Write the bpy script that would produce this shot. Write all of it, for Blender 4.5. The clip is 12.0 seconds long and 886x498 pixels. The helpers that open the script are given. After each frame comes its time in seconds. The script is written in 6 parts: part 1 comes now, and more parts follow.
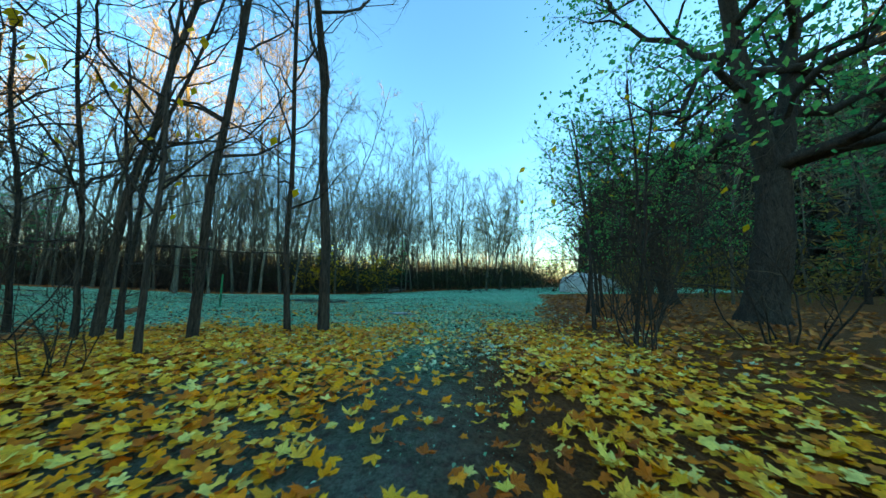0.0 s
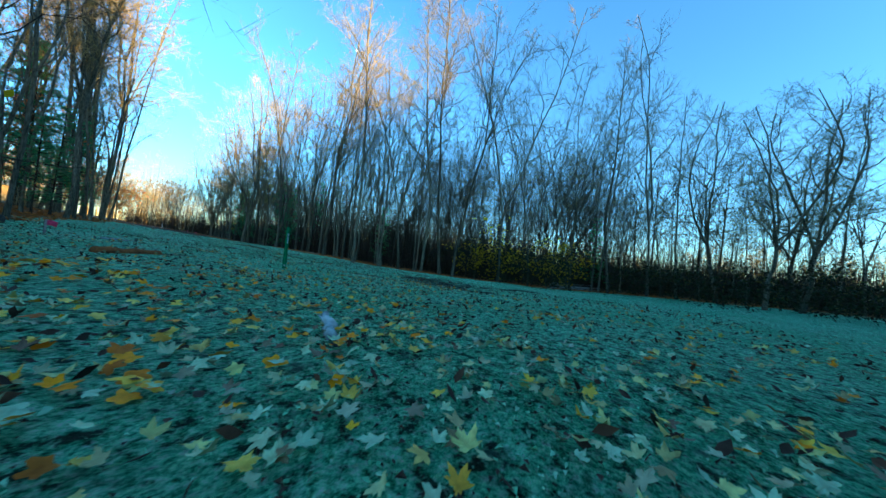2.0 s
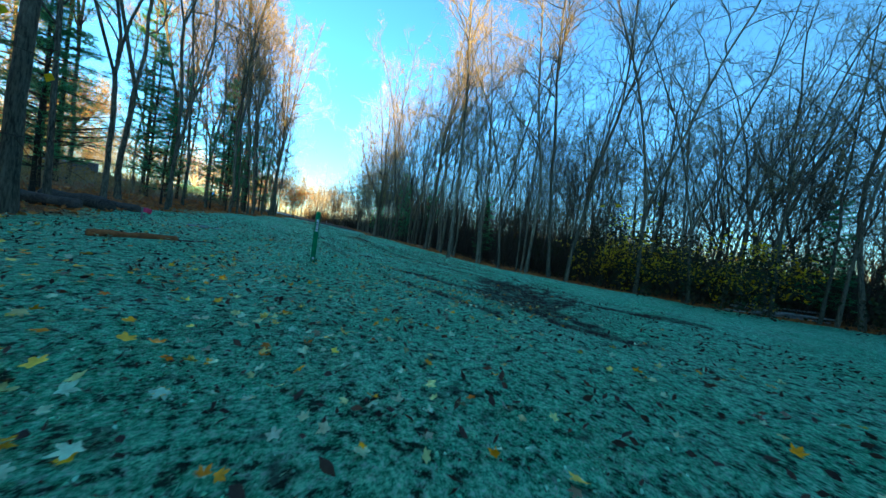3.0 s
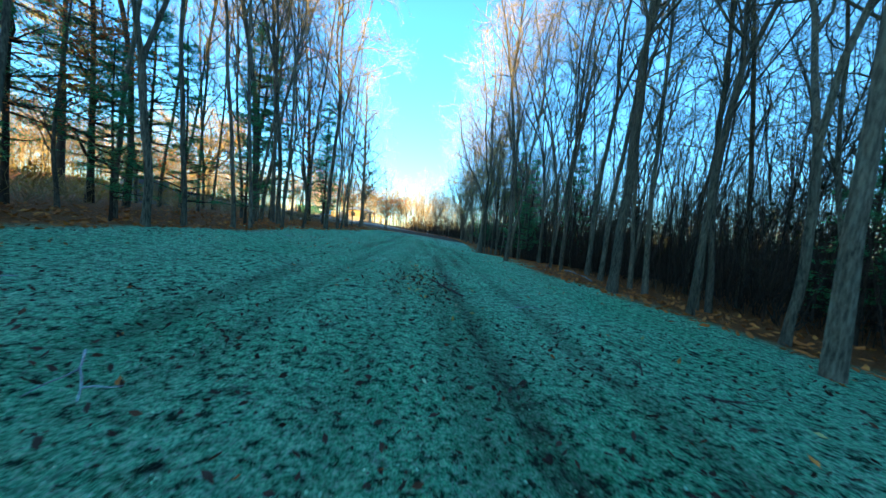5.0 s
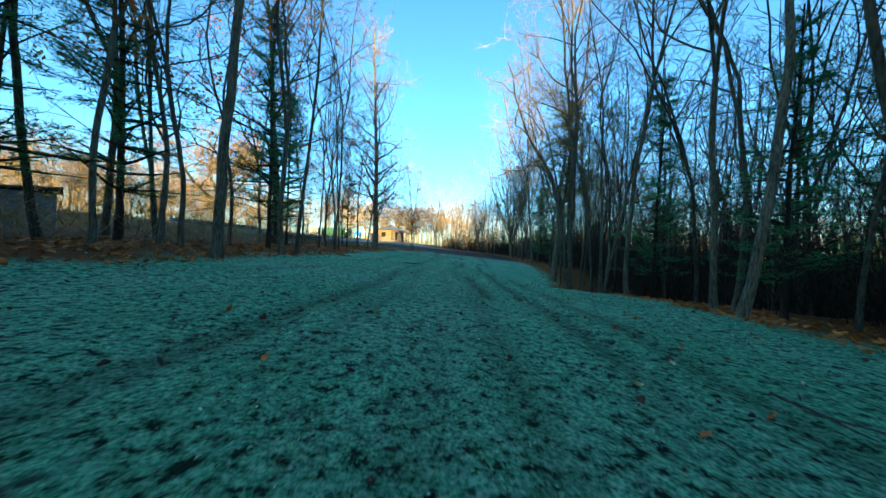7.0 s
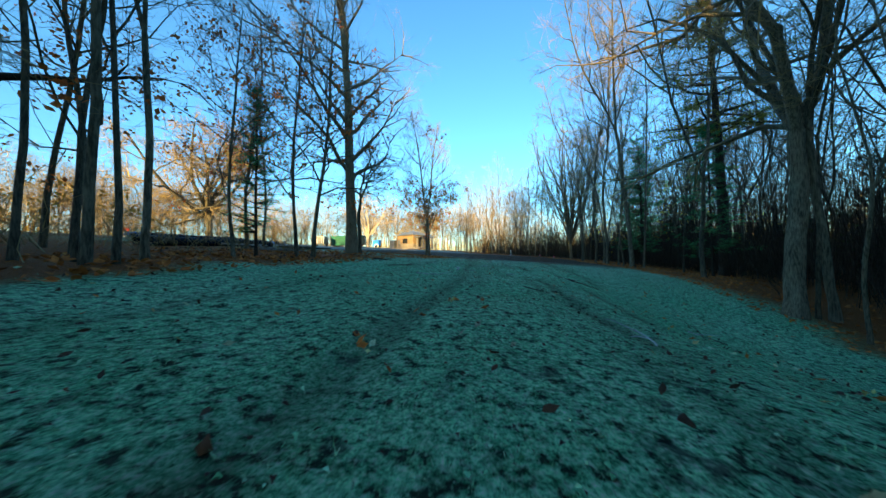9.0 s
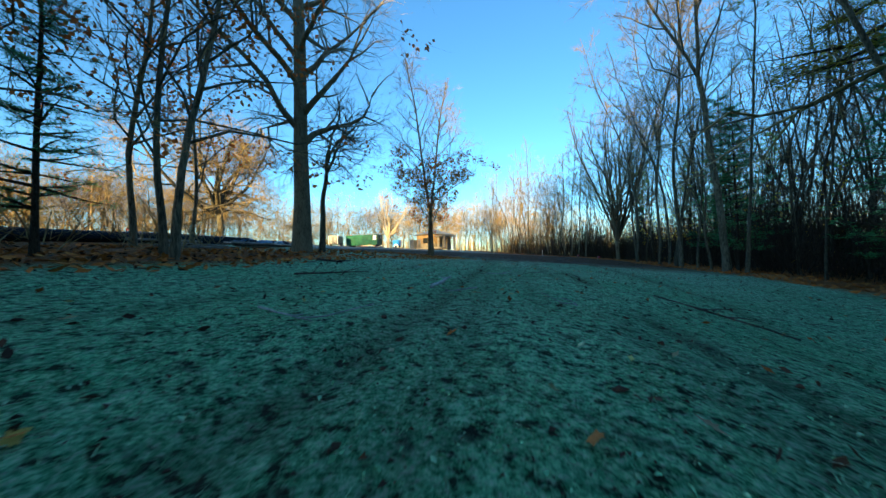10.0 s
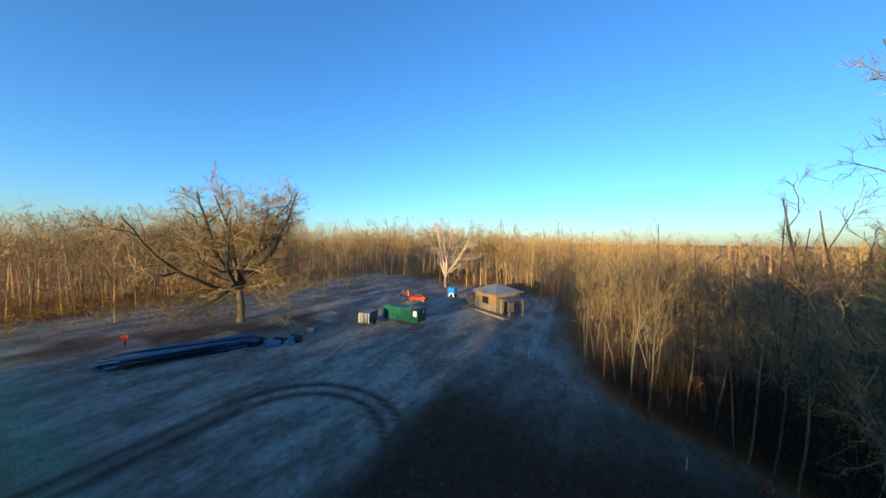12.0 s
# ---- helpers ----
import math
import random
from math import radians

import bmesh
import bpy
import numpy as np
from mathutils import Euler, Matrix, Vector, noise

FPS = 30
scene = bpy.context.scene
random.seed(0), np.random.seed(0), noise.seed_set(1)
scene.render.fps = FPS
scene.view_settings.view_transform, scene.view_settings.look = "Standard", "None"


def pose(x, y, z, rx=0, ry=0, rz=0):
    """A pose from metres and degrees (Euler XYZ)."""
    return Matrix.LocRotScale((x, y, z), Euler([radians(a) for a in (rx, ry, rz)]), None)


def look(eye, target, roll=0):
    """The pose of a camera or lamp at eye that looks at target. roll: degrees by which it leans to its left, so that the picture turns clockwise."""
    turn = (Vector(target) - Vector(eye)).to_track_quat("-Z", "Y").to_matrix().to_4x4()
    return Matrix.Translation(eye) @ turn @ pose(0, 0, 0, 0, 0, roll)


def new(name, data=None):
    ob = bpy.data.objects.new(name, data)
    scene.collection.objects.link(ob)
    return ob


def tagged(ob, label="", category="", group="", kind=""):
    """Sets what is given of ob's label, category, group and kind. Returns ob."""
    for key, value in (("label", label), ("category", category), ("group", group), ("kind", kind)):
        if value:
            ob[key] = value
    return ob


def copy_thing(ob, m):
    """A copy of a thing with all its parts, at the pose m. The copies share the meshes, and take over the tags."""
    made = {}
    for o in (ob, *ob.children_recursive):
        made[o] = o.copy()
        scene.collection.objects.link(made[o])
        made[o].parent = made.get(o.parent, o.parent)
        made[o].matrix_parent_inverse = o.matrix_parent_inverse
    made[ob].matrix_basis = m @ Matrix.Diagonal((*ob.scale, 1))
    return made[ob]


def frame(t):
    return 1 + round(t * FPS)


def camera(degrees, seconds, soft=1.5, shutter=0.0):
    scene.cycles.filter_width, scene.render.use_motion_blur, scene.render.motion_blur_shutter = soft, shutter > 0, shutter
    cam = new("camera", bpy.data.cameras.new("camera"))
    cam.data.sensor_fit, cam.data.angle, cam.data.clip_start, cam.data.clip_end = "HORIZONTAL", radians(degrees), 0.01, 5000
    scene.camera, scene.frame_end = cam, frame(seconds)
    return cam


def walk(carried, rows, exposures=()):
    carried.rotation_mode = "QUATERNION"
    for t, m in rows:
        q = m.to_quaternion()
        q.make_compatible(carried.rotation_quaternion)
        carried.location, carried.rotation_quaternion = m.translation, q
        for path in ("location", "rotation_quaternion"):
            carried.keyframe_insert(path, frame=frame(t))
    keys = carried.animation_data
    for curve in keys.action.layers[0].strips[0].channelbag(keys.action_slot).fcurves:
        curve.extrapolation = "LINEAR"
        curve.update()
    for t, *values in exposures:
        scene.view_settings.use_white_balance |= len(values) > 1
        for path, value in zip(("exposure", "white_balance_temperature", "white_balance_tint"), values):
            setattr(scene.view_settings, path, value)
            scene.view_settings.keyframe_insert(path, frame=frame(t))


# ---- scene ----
cam = camera(113.6, 12.0, shutter=0.05)
PATH = [
    (0, (-11.721, -11.86, 1.16), (-9.73, -11.828, 1.351), 1.1),
    (0.5, (-9.904, -12.152, 1.111), (-7.921, -11.969, 1.292), 1.4),
    (1, (-8.198, -12.357, 1.023), (-6.262, -11.884, 1.188), 2.4),
    (1.5, (-6.635, -12.584, 0.835), (-4.841, -11.708, 0.957), 4.5),
    (2, (-5.005, -12.41, 0.674), (-3.473, -11.126, 0.747), 6.1),
    (2.5, (-3.423, -12.267, 0.852), (-2.231, -10.661, 0.852), 7.6),
    (3, (-1.923, -11.112, 0.865), (-1.045, -9.317, 0.805), 8.0),
    (3.5, (-0.78, -9.297, 0.935), (-0.139, -7.406, 0.835), 8.5),
    (5.5, (1.231, 5.91, 1.222), (1.327, 7.906, 1.137), 4.0),
    (6, (1.258, 8.674, 1.115), (1.285, 10.673, 1.065), 3.4),
    (6.5, (1.274, 11.313, 1.287), (1.24, 13.313, 1.267), 2.9),
    (8.5, (0.062, 24.964, 0.977), (-0.173, 26.949, 1.031), -1.3),
    (9, (0.097, 27.487, 1.055), (-0.203, 29.464, 1.108), -1.2),
    (9.5, (0.209, 29.971, 0.886), (-0.179, 31.932, 0.953), -1.7),
    (10, (0.236, 32.618, 1.013), (-0.248, 34.558, 1.075), -1.3),
    (10.5, (0.145, 35.273, 1.661), (-0.436, 37.186, 1.71), -1.1),
    (11, (-0.039, 38.519, 3.192), (-0.714, 40.4, 3.252), -0.1),
    (11.5, (-0.36, 42.183, 8.429), (-1.163, 44.015, 8.44), 0.3),
    (12, (-1.514, 46.589, 15.075), (-2.475, 48.342, 15.024), 0.5),
]
# seconds, stops, kelvin, tint
EXPOSURES = [(0.0, 3.3, 7000, -8), (1.3, 2.85, 5600, -8), (2.5, 2.8, 5600, -9), (3.5, 2.97, 5500, -8), (5.5, 3.15, 5600, -6), (6.5, 2.9, 5700, -6), (8.5, 2.55, 6000, -6), (10.5, 2.25, 5900, -5), (11.0, 2.15, 5800, -3), (11.5, 2.2, 5500, 0), (12.0, 1.65, 5200, 8)]
walk(cam, [(t, look(e, a, r)) for t, e, a, r in PATH], exposures=EXPOSURES)

# ---- light ----
SUN_AZ, SUN_EL = math.radians(270), math.radians(6.0)   # direction to the sun, from +x turning to +y
world = bpy.data.worlds.new("sky")
scene.world = world
world.use_nodes = True
_n, _l = world.node_tree.nodes, world.node_tree.links
_sky = _n.new("ShaderNodeTexSky")
_sky.sky_type, _sky.sun_disc = "NISHITA", False
_sky.sun_elevation, _sky.sun_rotation = SUN_EL, math.pi / 2 - SUN_AZ
_sky.air_density, _sky.dust_density, _sky.ozone_density = 1.0, 0.5, 3.5
_l.new(_sky.outputs[0], _n["Background"].inputs[0])
_n["Background"].inputs[1].default_value = 0.115
sun = new("sun", bpy.data.lights.new("sun", "SUN"))
sun.data.energy, sun.data.angle, sun.data.color = 4.8, radians(0.6), (1.0, 0.60, 0.22)
sun.matrix_world = look((0, 0, 0), (-math.cos(SUN_AZ) * math.cos(SUN_EL), -math.sin(SUN_AZ) * math.cos(SUN_EL), -math.sin(SUN_EL)))

# ---- materials ----
def material(name, rough=0.8):
    m = bpy.data.materials.new(name)
    m.use_nodes = True
    m.node_tree.nodes["Principled BSDF"].inputs["Roughness"].default_value = rough
    m.node_tree.nodes["Principled BSDF"].inputs["Specular IOR Level"].default_value = 0.15 if rough > 0.65 else 0.4
    return m, m.node_tree.nodes, m.node_tree.links, m.node_tree.nodes["Principled BSDF"]


def noise_node(N, L, scale, detail=5.0, rough=0.6, coord="Object", stretch=None):
    tc = N.new("ShaderNodeTexCoord")
    t = N.new("ShaderNodeTexNoise")
    t.inputs["Scale"].default_value, t.inputs["Detail"].default_value, t.inputs["Roughness"].default_value = scale, detail, rough
    src = tc.outputs[coord]
    if stretch:
        mp = N.new("ShaderNodeMapping")
        mp.inputs["Scale"].default_value = stretch
        L.new(src, mp.inputs[0])
        src = mp.outputs[0]
    L.new(src, t.inputs["Vector"])
    return t


def ramp(N, L, source, stops):
    r = N.new("ShaderNodeValToRGB")
    e = r.color_ramp.elements
    while len(e) < len(stops):
        e.new(0.5)
    for el, (p, c) in zip(e, stops):
        el.position, el.color = p, (*c, 1.0)
    L.new(source, r.inputs[0])
    return r


def blend(N, L, fac, a, b, mode="MIX"):
    m = N.new("ShaderNodeMix")
    m.data_type, m.blend_type = "RGBA", mode
    for sock, v in ((m.inputs[0], fac), (m.inputs[6], a), (m.inputs[7], b)):
        if hasattr(v, "links"):
            L.new(v, sock)
        else:
            sock.default_value = v if not isinstance(v, tuple) else (*v, 1.0)
    return m.outputs[2]


def bump(N, L, B, height, strength=0.5, distance=0.02):
    b = N.new("ShaderNodeBump")
    b.inputs["Strength"].default_value, b.inputs["Distance"].default_value = strength, distance
    L.new(height, b.inputs["Height"])
    L.new(b.outputs[0], B.inputs["Normal"])


def speckled(name, c1, c2, scale=6.0, rough=0.8, relief=0.3, dist=0.01, vary=0.25, coord="Object", stretch=None, metal=0.0, isle=False):
    """A surface of two tones with grain, slower stains, relief, and a small shift from thing to thing."""
    m, N, L, B = material(name, rough)
    fine, slow = noise_node(N, L, scale * 6, 4, coord=coord, stretch=stretch), noise_node(N, L, scale, 3, coord=coord, stretch=stretch)
    a = ramp(N, L, fine.outputs[0], ((0.38, c1), (0.62, c2)))
    mid = tuple(0.5 * (p + q) for p, q in zip(c1, c2))
    s = ramp(N, L, slow.outputs[0], ((0.38, tuple(0.45 * v for v in mid)), (0.62, tuple(min(1, 1.4 * v) for v in mid))))
    col = blend(N, L, 0.45, a.outputs[0], s.outputs[0])
    if vary:
        info = N.new("ShaderNodeNewGeometry" if isle else "ShaderNodeObjectInfo")
        hsv = N.new("ShaderNodeHueSaturation")
        mr = N.new("ShaderNodeMapRange")
        mr.inputs[3].default_value, mr.inputs[4].default_value = 1 - vary, 1 + vary
        L.new(info.outputs["Random Per Island" if isle else "Random"], mr.inputs[0])
        L.new(mr.outputs[0], hsv.inputs["Value"])
        L.new(col, hsv.inputs["Color"])
        col = hsv.outputs[0]
    L.new(col, B.inputs["Base Color"])
    B.inputs["Metallic"].default_value = metal
    bump(N, L, B, fine.outputs[0], relief, dist)
    return m


BARK = speckled("grey_brown_bark", (0.022, 0.020, 0.014), (0.20, 0.178, 0.12), 1.6, 0.9, 1.0, 0.03, 0.3, stretch=(3.5, 3.5, 0.6))
TAN_BARK = speckled("tan_grey_bark", (0.06, 0.05, 0.032), (0.27, 0.22, 0.14), 2.0, 0.9, 0.8, 0.025, 0.2, stretch=(5, 5, 0.9))
PALE_BARK = speckled("pale_grey_bark", (0.20, 0.17, 0.13), (0.42, 0.37, 0.29), 2.0, 0.85, 0.6, 0.02, 0.2, stretch=(5, 5, 1.0))
DARK_BARK = speckled("dark_bark", (0.010, 0.009, 0.006), (0.085, 0.067, 0.046), 2.0, 0.9, 1.0, 0.03, 0.2, stretch=(5, 5, 0.7))
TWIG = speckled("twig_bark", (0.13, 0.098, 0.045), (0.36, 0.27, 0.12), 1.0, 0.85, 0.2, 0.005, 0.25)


def leafy(name, cols, rough=0.55, glow=0.35):
    """Leaves whose colour changes from leaf to leaf, and which let some light through."""
    m, N, L, B = material(name, rough)
    g = N.new("ShaderNodeNewGeometry")
    o = N.new("ShaderNodeObjectInfo")
    add = N.new("ShaderNodeMath")
    L.new(g.outputs["Random Per Island"], add.inputs[0])
    B.inputs["Specular IOR Level"].default_value = 0.15
    L.new(o.outputs["Random"], add.inputs[1])
    fr = N.new("ShaderNodeMath")
    fr.operation = "FRACT"
    L.new(add.outputs[0], fr.inputs[0])
    r = ramp(N, L, fr.outputs[0], [(i / (len(cols) - 1), c) for i, c in enumerate(cols)])
    nz = noise_node(N, L, 25, 4)
    dk = ramp(N, L, nz.outputs[0], ((0.3, (0.62, 0.6, 0.55)), (0.65, (1.1, 1.1, 1.05))))
    col = blend(N, L, 1.0, r.outputs[0], dk.outputs[0], "MULTIPLY")
    L.new(col, B.inputs["Base Color"])
    tr = N.new("ShaderNodeBsdfTranslucent")
    L.new(col, tr.inputs[0])
    mx = N.new("ShaderNodeMixShader")
    mx.inputs[0].default_value = glow
    L.new(B.outputs[0], mx.inputs[1])
    L.new(tr.outputs[0], mx.inputs[2])
    L.new(mx.outputs[0], N["Material Output"].inputs[0])
    bump(N, L, B, nz.outputs[0], 0.3, 0.01)
    return m


LEAF_GREEN = leafy("green_leaves", ((0.06, 0.30, 0.09), (0.12, 0.44, 0.11), (0.28, 0.55, 0.12)), 0.5, 0.55)
NEEDLE = leafy("pine_needles", ((0.045, 0.17, 0.075), (0.08, 0.28, 0.11), (0.15, 0.35, 0.11)), 0.5, 0.4)
# pine needles with the low sun's gold put into their colour
NEEDLE_GOLD = leafy("sunlit_pine_needles", ((0.10, 0.14, 0.02), (0.30, 0.27, 0.03), (0.45, 0.36, 0.04)), 0.5, 0.3)
# near-black leaf tones, carrying the lower wood's shade in their colour
LEAF_DUSK = leafy("shaded_evergreen_thicket", ((0.014, 0.020, 0.010), (0.028, 0.030, 0.014), (0.045, 0.034, 0.016), (0.018, 0.042, 0.016), (0.065, 0.055, 0.014)), 0.7, 0.15)
LEAF_STRAW = leafy("dry_golden_thicket", ((0.18, 0.11, 0.025), (0.30, 0.19, 0.035), (0.38, 0.25, 0.04), (0.22, 0.19, 0.035), (0.33, 0.16, 0.03)), 0.7, 0.25)
# LEAF_STRAW's tones taken darker, so the colour carries the woods' shade
LEAF_OLIVE = leafy("shaded_olive_understorey", ((0.10, 0.085, 0.03), (0.19, 0.135, 0.04), (0.26, 0.20, 0.05), (0.08, 0.12, 0.035), (0.22, 0.11, 0.035)), 0.7, 0.25)
# darker copies of TWIG, with the deep wood's shade put into the colour
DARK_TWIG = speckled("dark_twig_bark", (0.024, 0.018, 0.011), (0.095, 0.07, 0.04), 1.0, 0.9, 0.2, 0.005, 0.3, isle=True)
SHADE_TWIG = speckled("shaded_twig_bark", (0.06, 0.044, 0.026), (0.22, 0.16, 0.09), 1.0, 0.9, 0.2, 0.005, 0.3, isle=True)
BRUSH = speckled("dark_brush", (0.018, 0.014, 0.010), (0.075, 0.055, 0.038), 1.0, 0.9, 0.2, 0.005, 0.4, isle=True)
LEAF_RUST = leafy("russet_oak_leaves", ((0.42, 0.10, 0.025), (0.60, 0.155, 0.035), (0.72, 0.23, 0.05)))
LEAF_GOLD = leafy("golden_leaves", ((0.62, 0.38, 0.01), (0.80, 0.52, 0.015), (0.88, 0.64, 0.03)), 0.55, 0.45)
LEAF_TAN = leafy("tan_leaves", ((0.35, 0.20, 0.08), (0.5, 0.3, 0.11), (0.6, 0.4, 0.16)))
LITTER = leafy("fallen_maple_leaves", ((0.90, 0.66, 0.08), (0.84, 0.70, 0.18), (0.92, 0.52, 0.025), (0.92, 0.31, 0.003), (0.88, 0.42, 0.008), (0.66, 0.15, 0.006), (0.90, 0.50, 0.03), (0.32, 0.07, 0.012), (0.92, 0.34, 0.005), (0.48, 0.11, 0.012), (0.90, 0.40, 0.006), (0.86, 0.54, 0.07), (0.92, 0.28, 0.003)), 0.6, 0.15)
LITTER_DARK = leafy("dark_damp_leaves", ((0.03, 0.022, 0.016), (0.07, 0.045, 0.03), (0.05, 0.04, 0.03), (0.12, 0.06, 0.03)), 0.8, 0.05)
LITTER_BROWN = leafy("brown_leaf_litter", ((0.34, 0.11, 0.025), (0.55, 0.19, 0.04), (0.44, 0.17, 0.05), (0.65, 0.27, 0.06)), 0.8, 0.1)
LITTER_FROST = leafy("frosted_leaves", ((0.42, 0.60, 0.40), (0.60, 0.74, 0.42), (0.20, 0.13, 0.09), (0.66, 0.68, 0.24), (0.40, 0.46, 0.34), (0.75, 0.52, 0.06)), 0.75, 0.1)
FROST_BLADE = leafy("frosted_grass_blades", ((0.14, 0.38, 0.18), (0.30, 0.64, 0.34), (0.50, 0.80, 0.52), (0.06, 0.14, 0.06)), 0.7, 0.2)

# ---- the lie of the land ----
GY = (-40, -12, -5, 5, 15, 32, 46, 60, 75, 92, 140)
GZ = (0.2, 0.05, -0.08, 0.15, 0.5, 0.5, 0.75, 1.05, 1.3, 1.65, 2.6)
GS = (0, -0.03, -0.035, -0.055, -0.06, -0.075, -0.08, -0.075, -0.07, -0.07, -0.06)
EDGE_Y = (-60, -17, -5, 0, 4, 7, 16, 20, 30, 40, 60, 68, 72, 75, 80, 90, 130)
EDGE_X = (45, 28, 18.5, 11.3, 8.5, 7.0, 5.9, 6.8, 7.4, 8.5, 9.3, 8.4, 5, -1.0, -5, -8, -11)
LEFT_Y = (-60, -20, -16.5, -14, -12, -8, -3, 2, 10, 16, 36, 40, 43, 46, 47.5, 49, 60)
LEFT_X = (20, 14, 2, -4.2, -6.7, -6.8, -7, -7.2, -6.2, -4.9, -4.9, -4.8, -4.0, -2.6, -2.8, -6, -45)


def smooth(a, b, v):
    u = np.clip((np.asarray(v, float) - a) / (b - a), 0, 1)
    return u * u * (3 - 2 * u)


def land(x, y):
    """Height of the ground, without its small unevenness."""
    x, y = np.asarray(x, float), np.asarray(y, float)
    z = np.interp(y, GY, GZ) + np.interp(y, GY, GS) * np.clip(x, -12 - 38 * smooth(28, 50, y), 18)
    z = z + 0.12 * smooth(-3.5, -6, x) * smooth(13, 18, y) * smooth(49, 45, y)
    return z - 1.2 * np.exp(-(((y - 33) / 6.0) ** 2)) * smooth(0.5, 6.5, x)


def track_ring(x, y):
    """Distance from the worn track that loops round the frosted island."""
    return np.hypot(x + 18.2, y - np.clip(y, 30, 57.3)) - 5.3

# ---- building helpers ----
def mesh_object(name, verts, faces, mat, parent=None, label="", shade=True):
    me = bpy.data.meshes.new(name)
    me.from_pydata(verts, [], faces)
    me.materials.append(mat)
    if shade:
        me.shade_smooth()
    ob = new(name, me)
    ob.parent = parent
    if label:
        ob["label"] = label
    return ob


def quads_object(name, V, Q, mat, parent=None, label="", shade=True):
    """One mesh from arrays of vertices and of four-cornered (or three-cornered) faces."""
    me = bpy.data.meshes.new(name)
    V, Q = np.asarray(V, np.float32), np.asarray(Q, np.int32)
    k = Q.shape[1]
    me.vertices.add(len(V))
    me.vertices.foreach_set("co", V.ravel())
    me.loops.add(Q.size)
    me.loops.foreach_set("vertex_index", Q.ravel())
    me.polygons.add(len(Q))
    me.polygons.foreach_set("loop_start", np.arange(len(Q), dtype=np.int32) * k)
    if shade:
        me.polygons.foreach_set("use_smooth", np.ones(len(Q), bool))
    me.update(calc_edges=True)
    me.materials.append(mat)
    ob = new(name, me)
    ob.parent = parent
    if label:
        ob["label"] = label
    return ob


def part(name, bm, mat, parent=None, label=""):
    me = bpy.data.meshes.new(name)
    bm.normal_update()
    bm.to_mesh(me)
    bm.free()
    me.materials.append(mat)
    ob = new(name, me)
    ob.parent = parent
    if label:
        ob["label"] = label
    return ob


def box(bm, x0, y0, z0, x1, y1, z1, bevel=0.0):
    r = bmesh.ops.create_cube(bm, size=1.0, matrix=Matrix.LocRotScale(((x0 + x1) / 2, (y0 + y1) / 2, (z0 + z1) / 2), None, (x1 - x0, y1 - y0, z1 - z0)))
    if bevel:
        ed = {e for v in r["verts"] for e in v.link_edges}
        bmesh.ops.bevel(bm, geom=list(ed), offset=bevel, segments=2, affect="EDGES")
    return bm


def rod(bm, a, b, r, r2=None, sides=10):
    a, b = Vector(a), Vector(b)
    q = (b - a).to_track_quat("Z", "Y").to_matrix().to_4x4()
    bmesh.ops.create_cone(bm, cap_ends=True, segments=sides, radius1=r, radius2=r if r2 is None else r2, depth=(b - a).length, matrix=Matrix.Translation((a + b) / 2) @ q)
    return bm


def tubes(rows):
    """Vertices and quads of tapering tubes; rows of (points, radii, sides)."""
    V, Q, base = [], [], 0
    for P, R, k in rows:
        P, n = np.asarray(P), len(P)
        d = P[-1] - P[0]
        ref = np.array((1.0, 0, 0)) if abs(d[0]) < 0.7 * np.linalg.norm(d) else np.array((0, 1.0, 0))
        u = np.cross(d, ref)
        u /= np.linalg.norm(u) + 1e-9
        v = np.cross(d, u)
        v /= np.linalg.norm(v) + 1e-9
        a = np.arange(k) * (2 * math.pi / k)
        ring = np.cos(a)[:, None] * u + np.sin(a)[:, None] * v
        V.append((P[:, None] + np.asarray(R)[:, None, None] * ring).reshape(-1, 3))
        i, j = np.arange(n - 1)[:, None] * k, np.arange(k)
        jn = (j + 1) % k
        Q.append(base + np.stack([i + j, i + jn, i + k + jn, i + k + j], -1).reshape(-1, 4))
        base += n * k
    return np.concatenate(V), np.concatenate(Q)


def unit(v):
    return v / (np.linalg.norm(v) + 1e-9)


def shoot(rng, p, d, length, n, wob, lift):
    """Points of one branch that wanders and bends upwards."""
    pts, step = [p], length / n
    for _ in range(n):
        d = unit(d + rng.normal(0, wob, 3) + (0, 0, lift))
        p = p + d * step
        pts.append(p)
    return np.array(pts)


def side_way(rng, d, angle, turn):
    """A way that leaves d at an angle, turned round it."""
    ref = np.array((0, 0, 1.0)) if abs(d[2]) < 0.9 else np.array((1.0, 0, 0))
    u = unit(np.cross(d, ref))
    v = np.cross(d, u)
    return unit(math.cos(angle) * d + math.sin(angle) * (math.cos(turn) * u + math.sin(turn) * v))


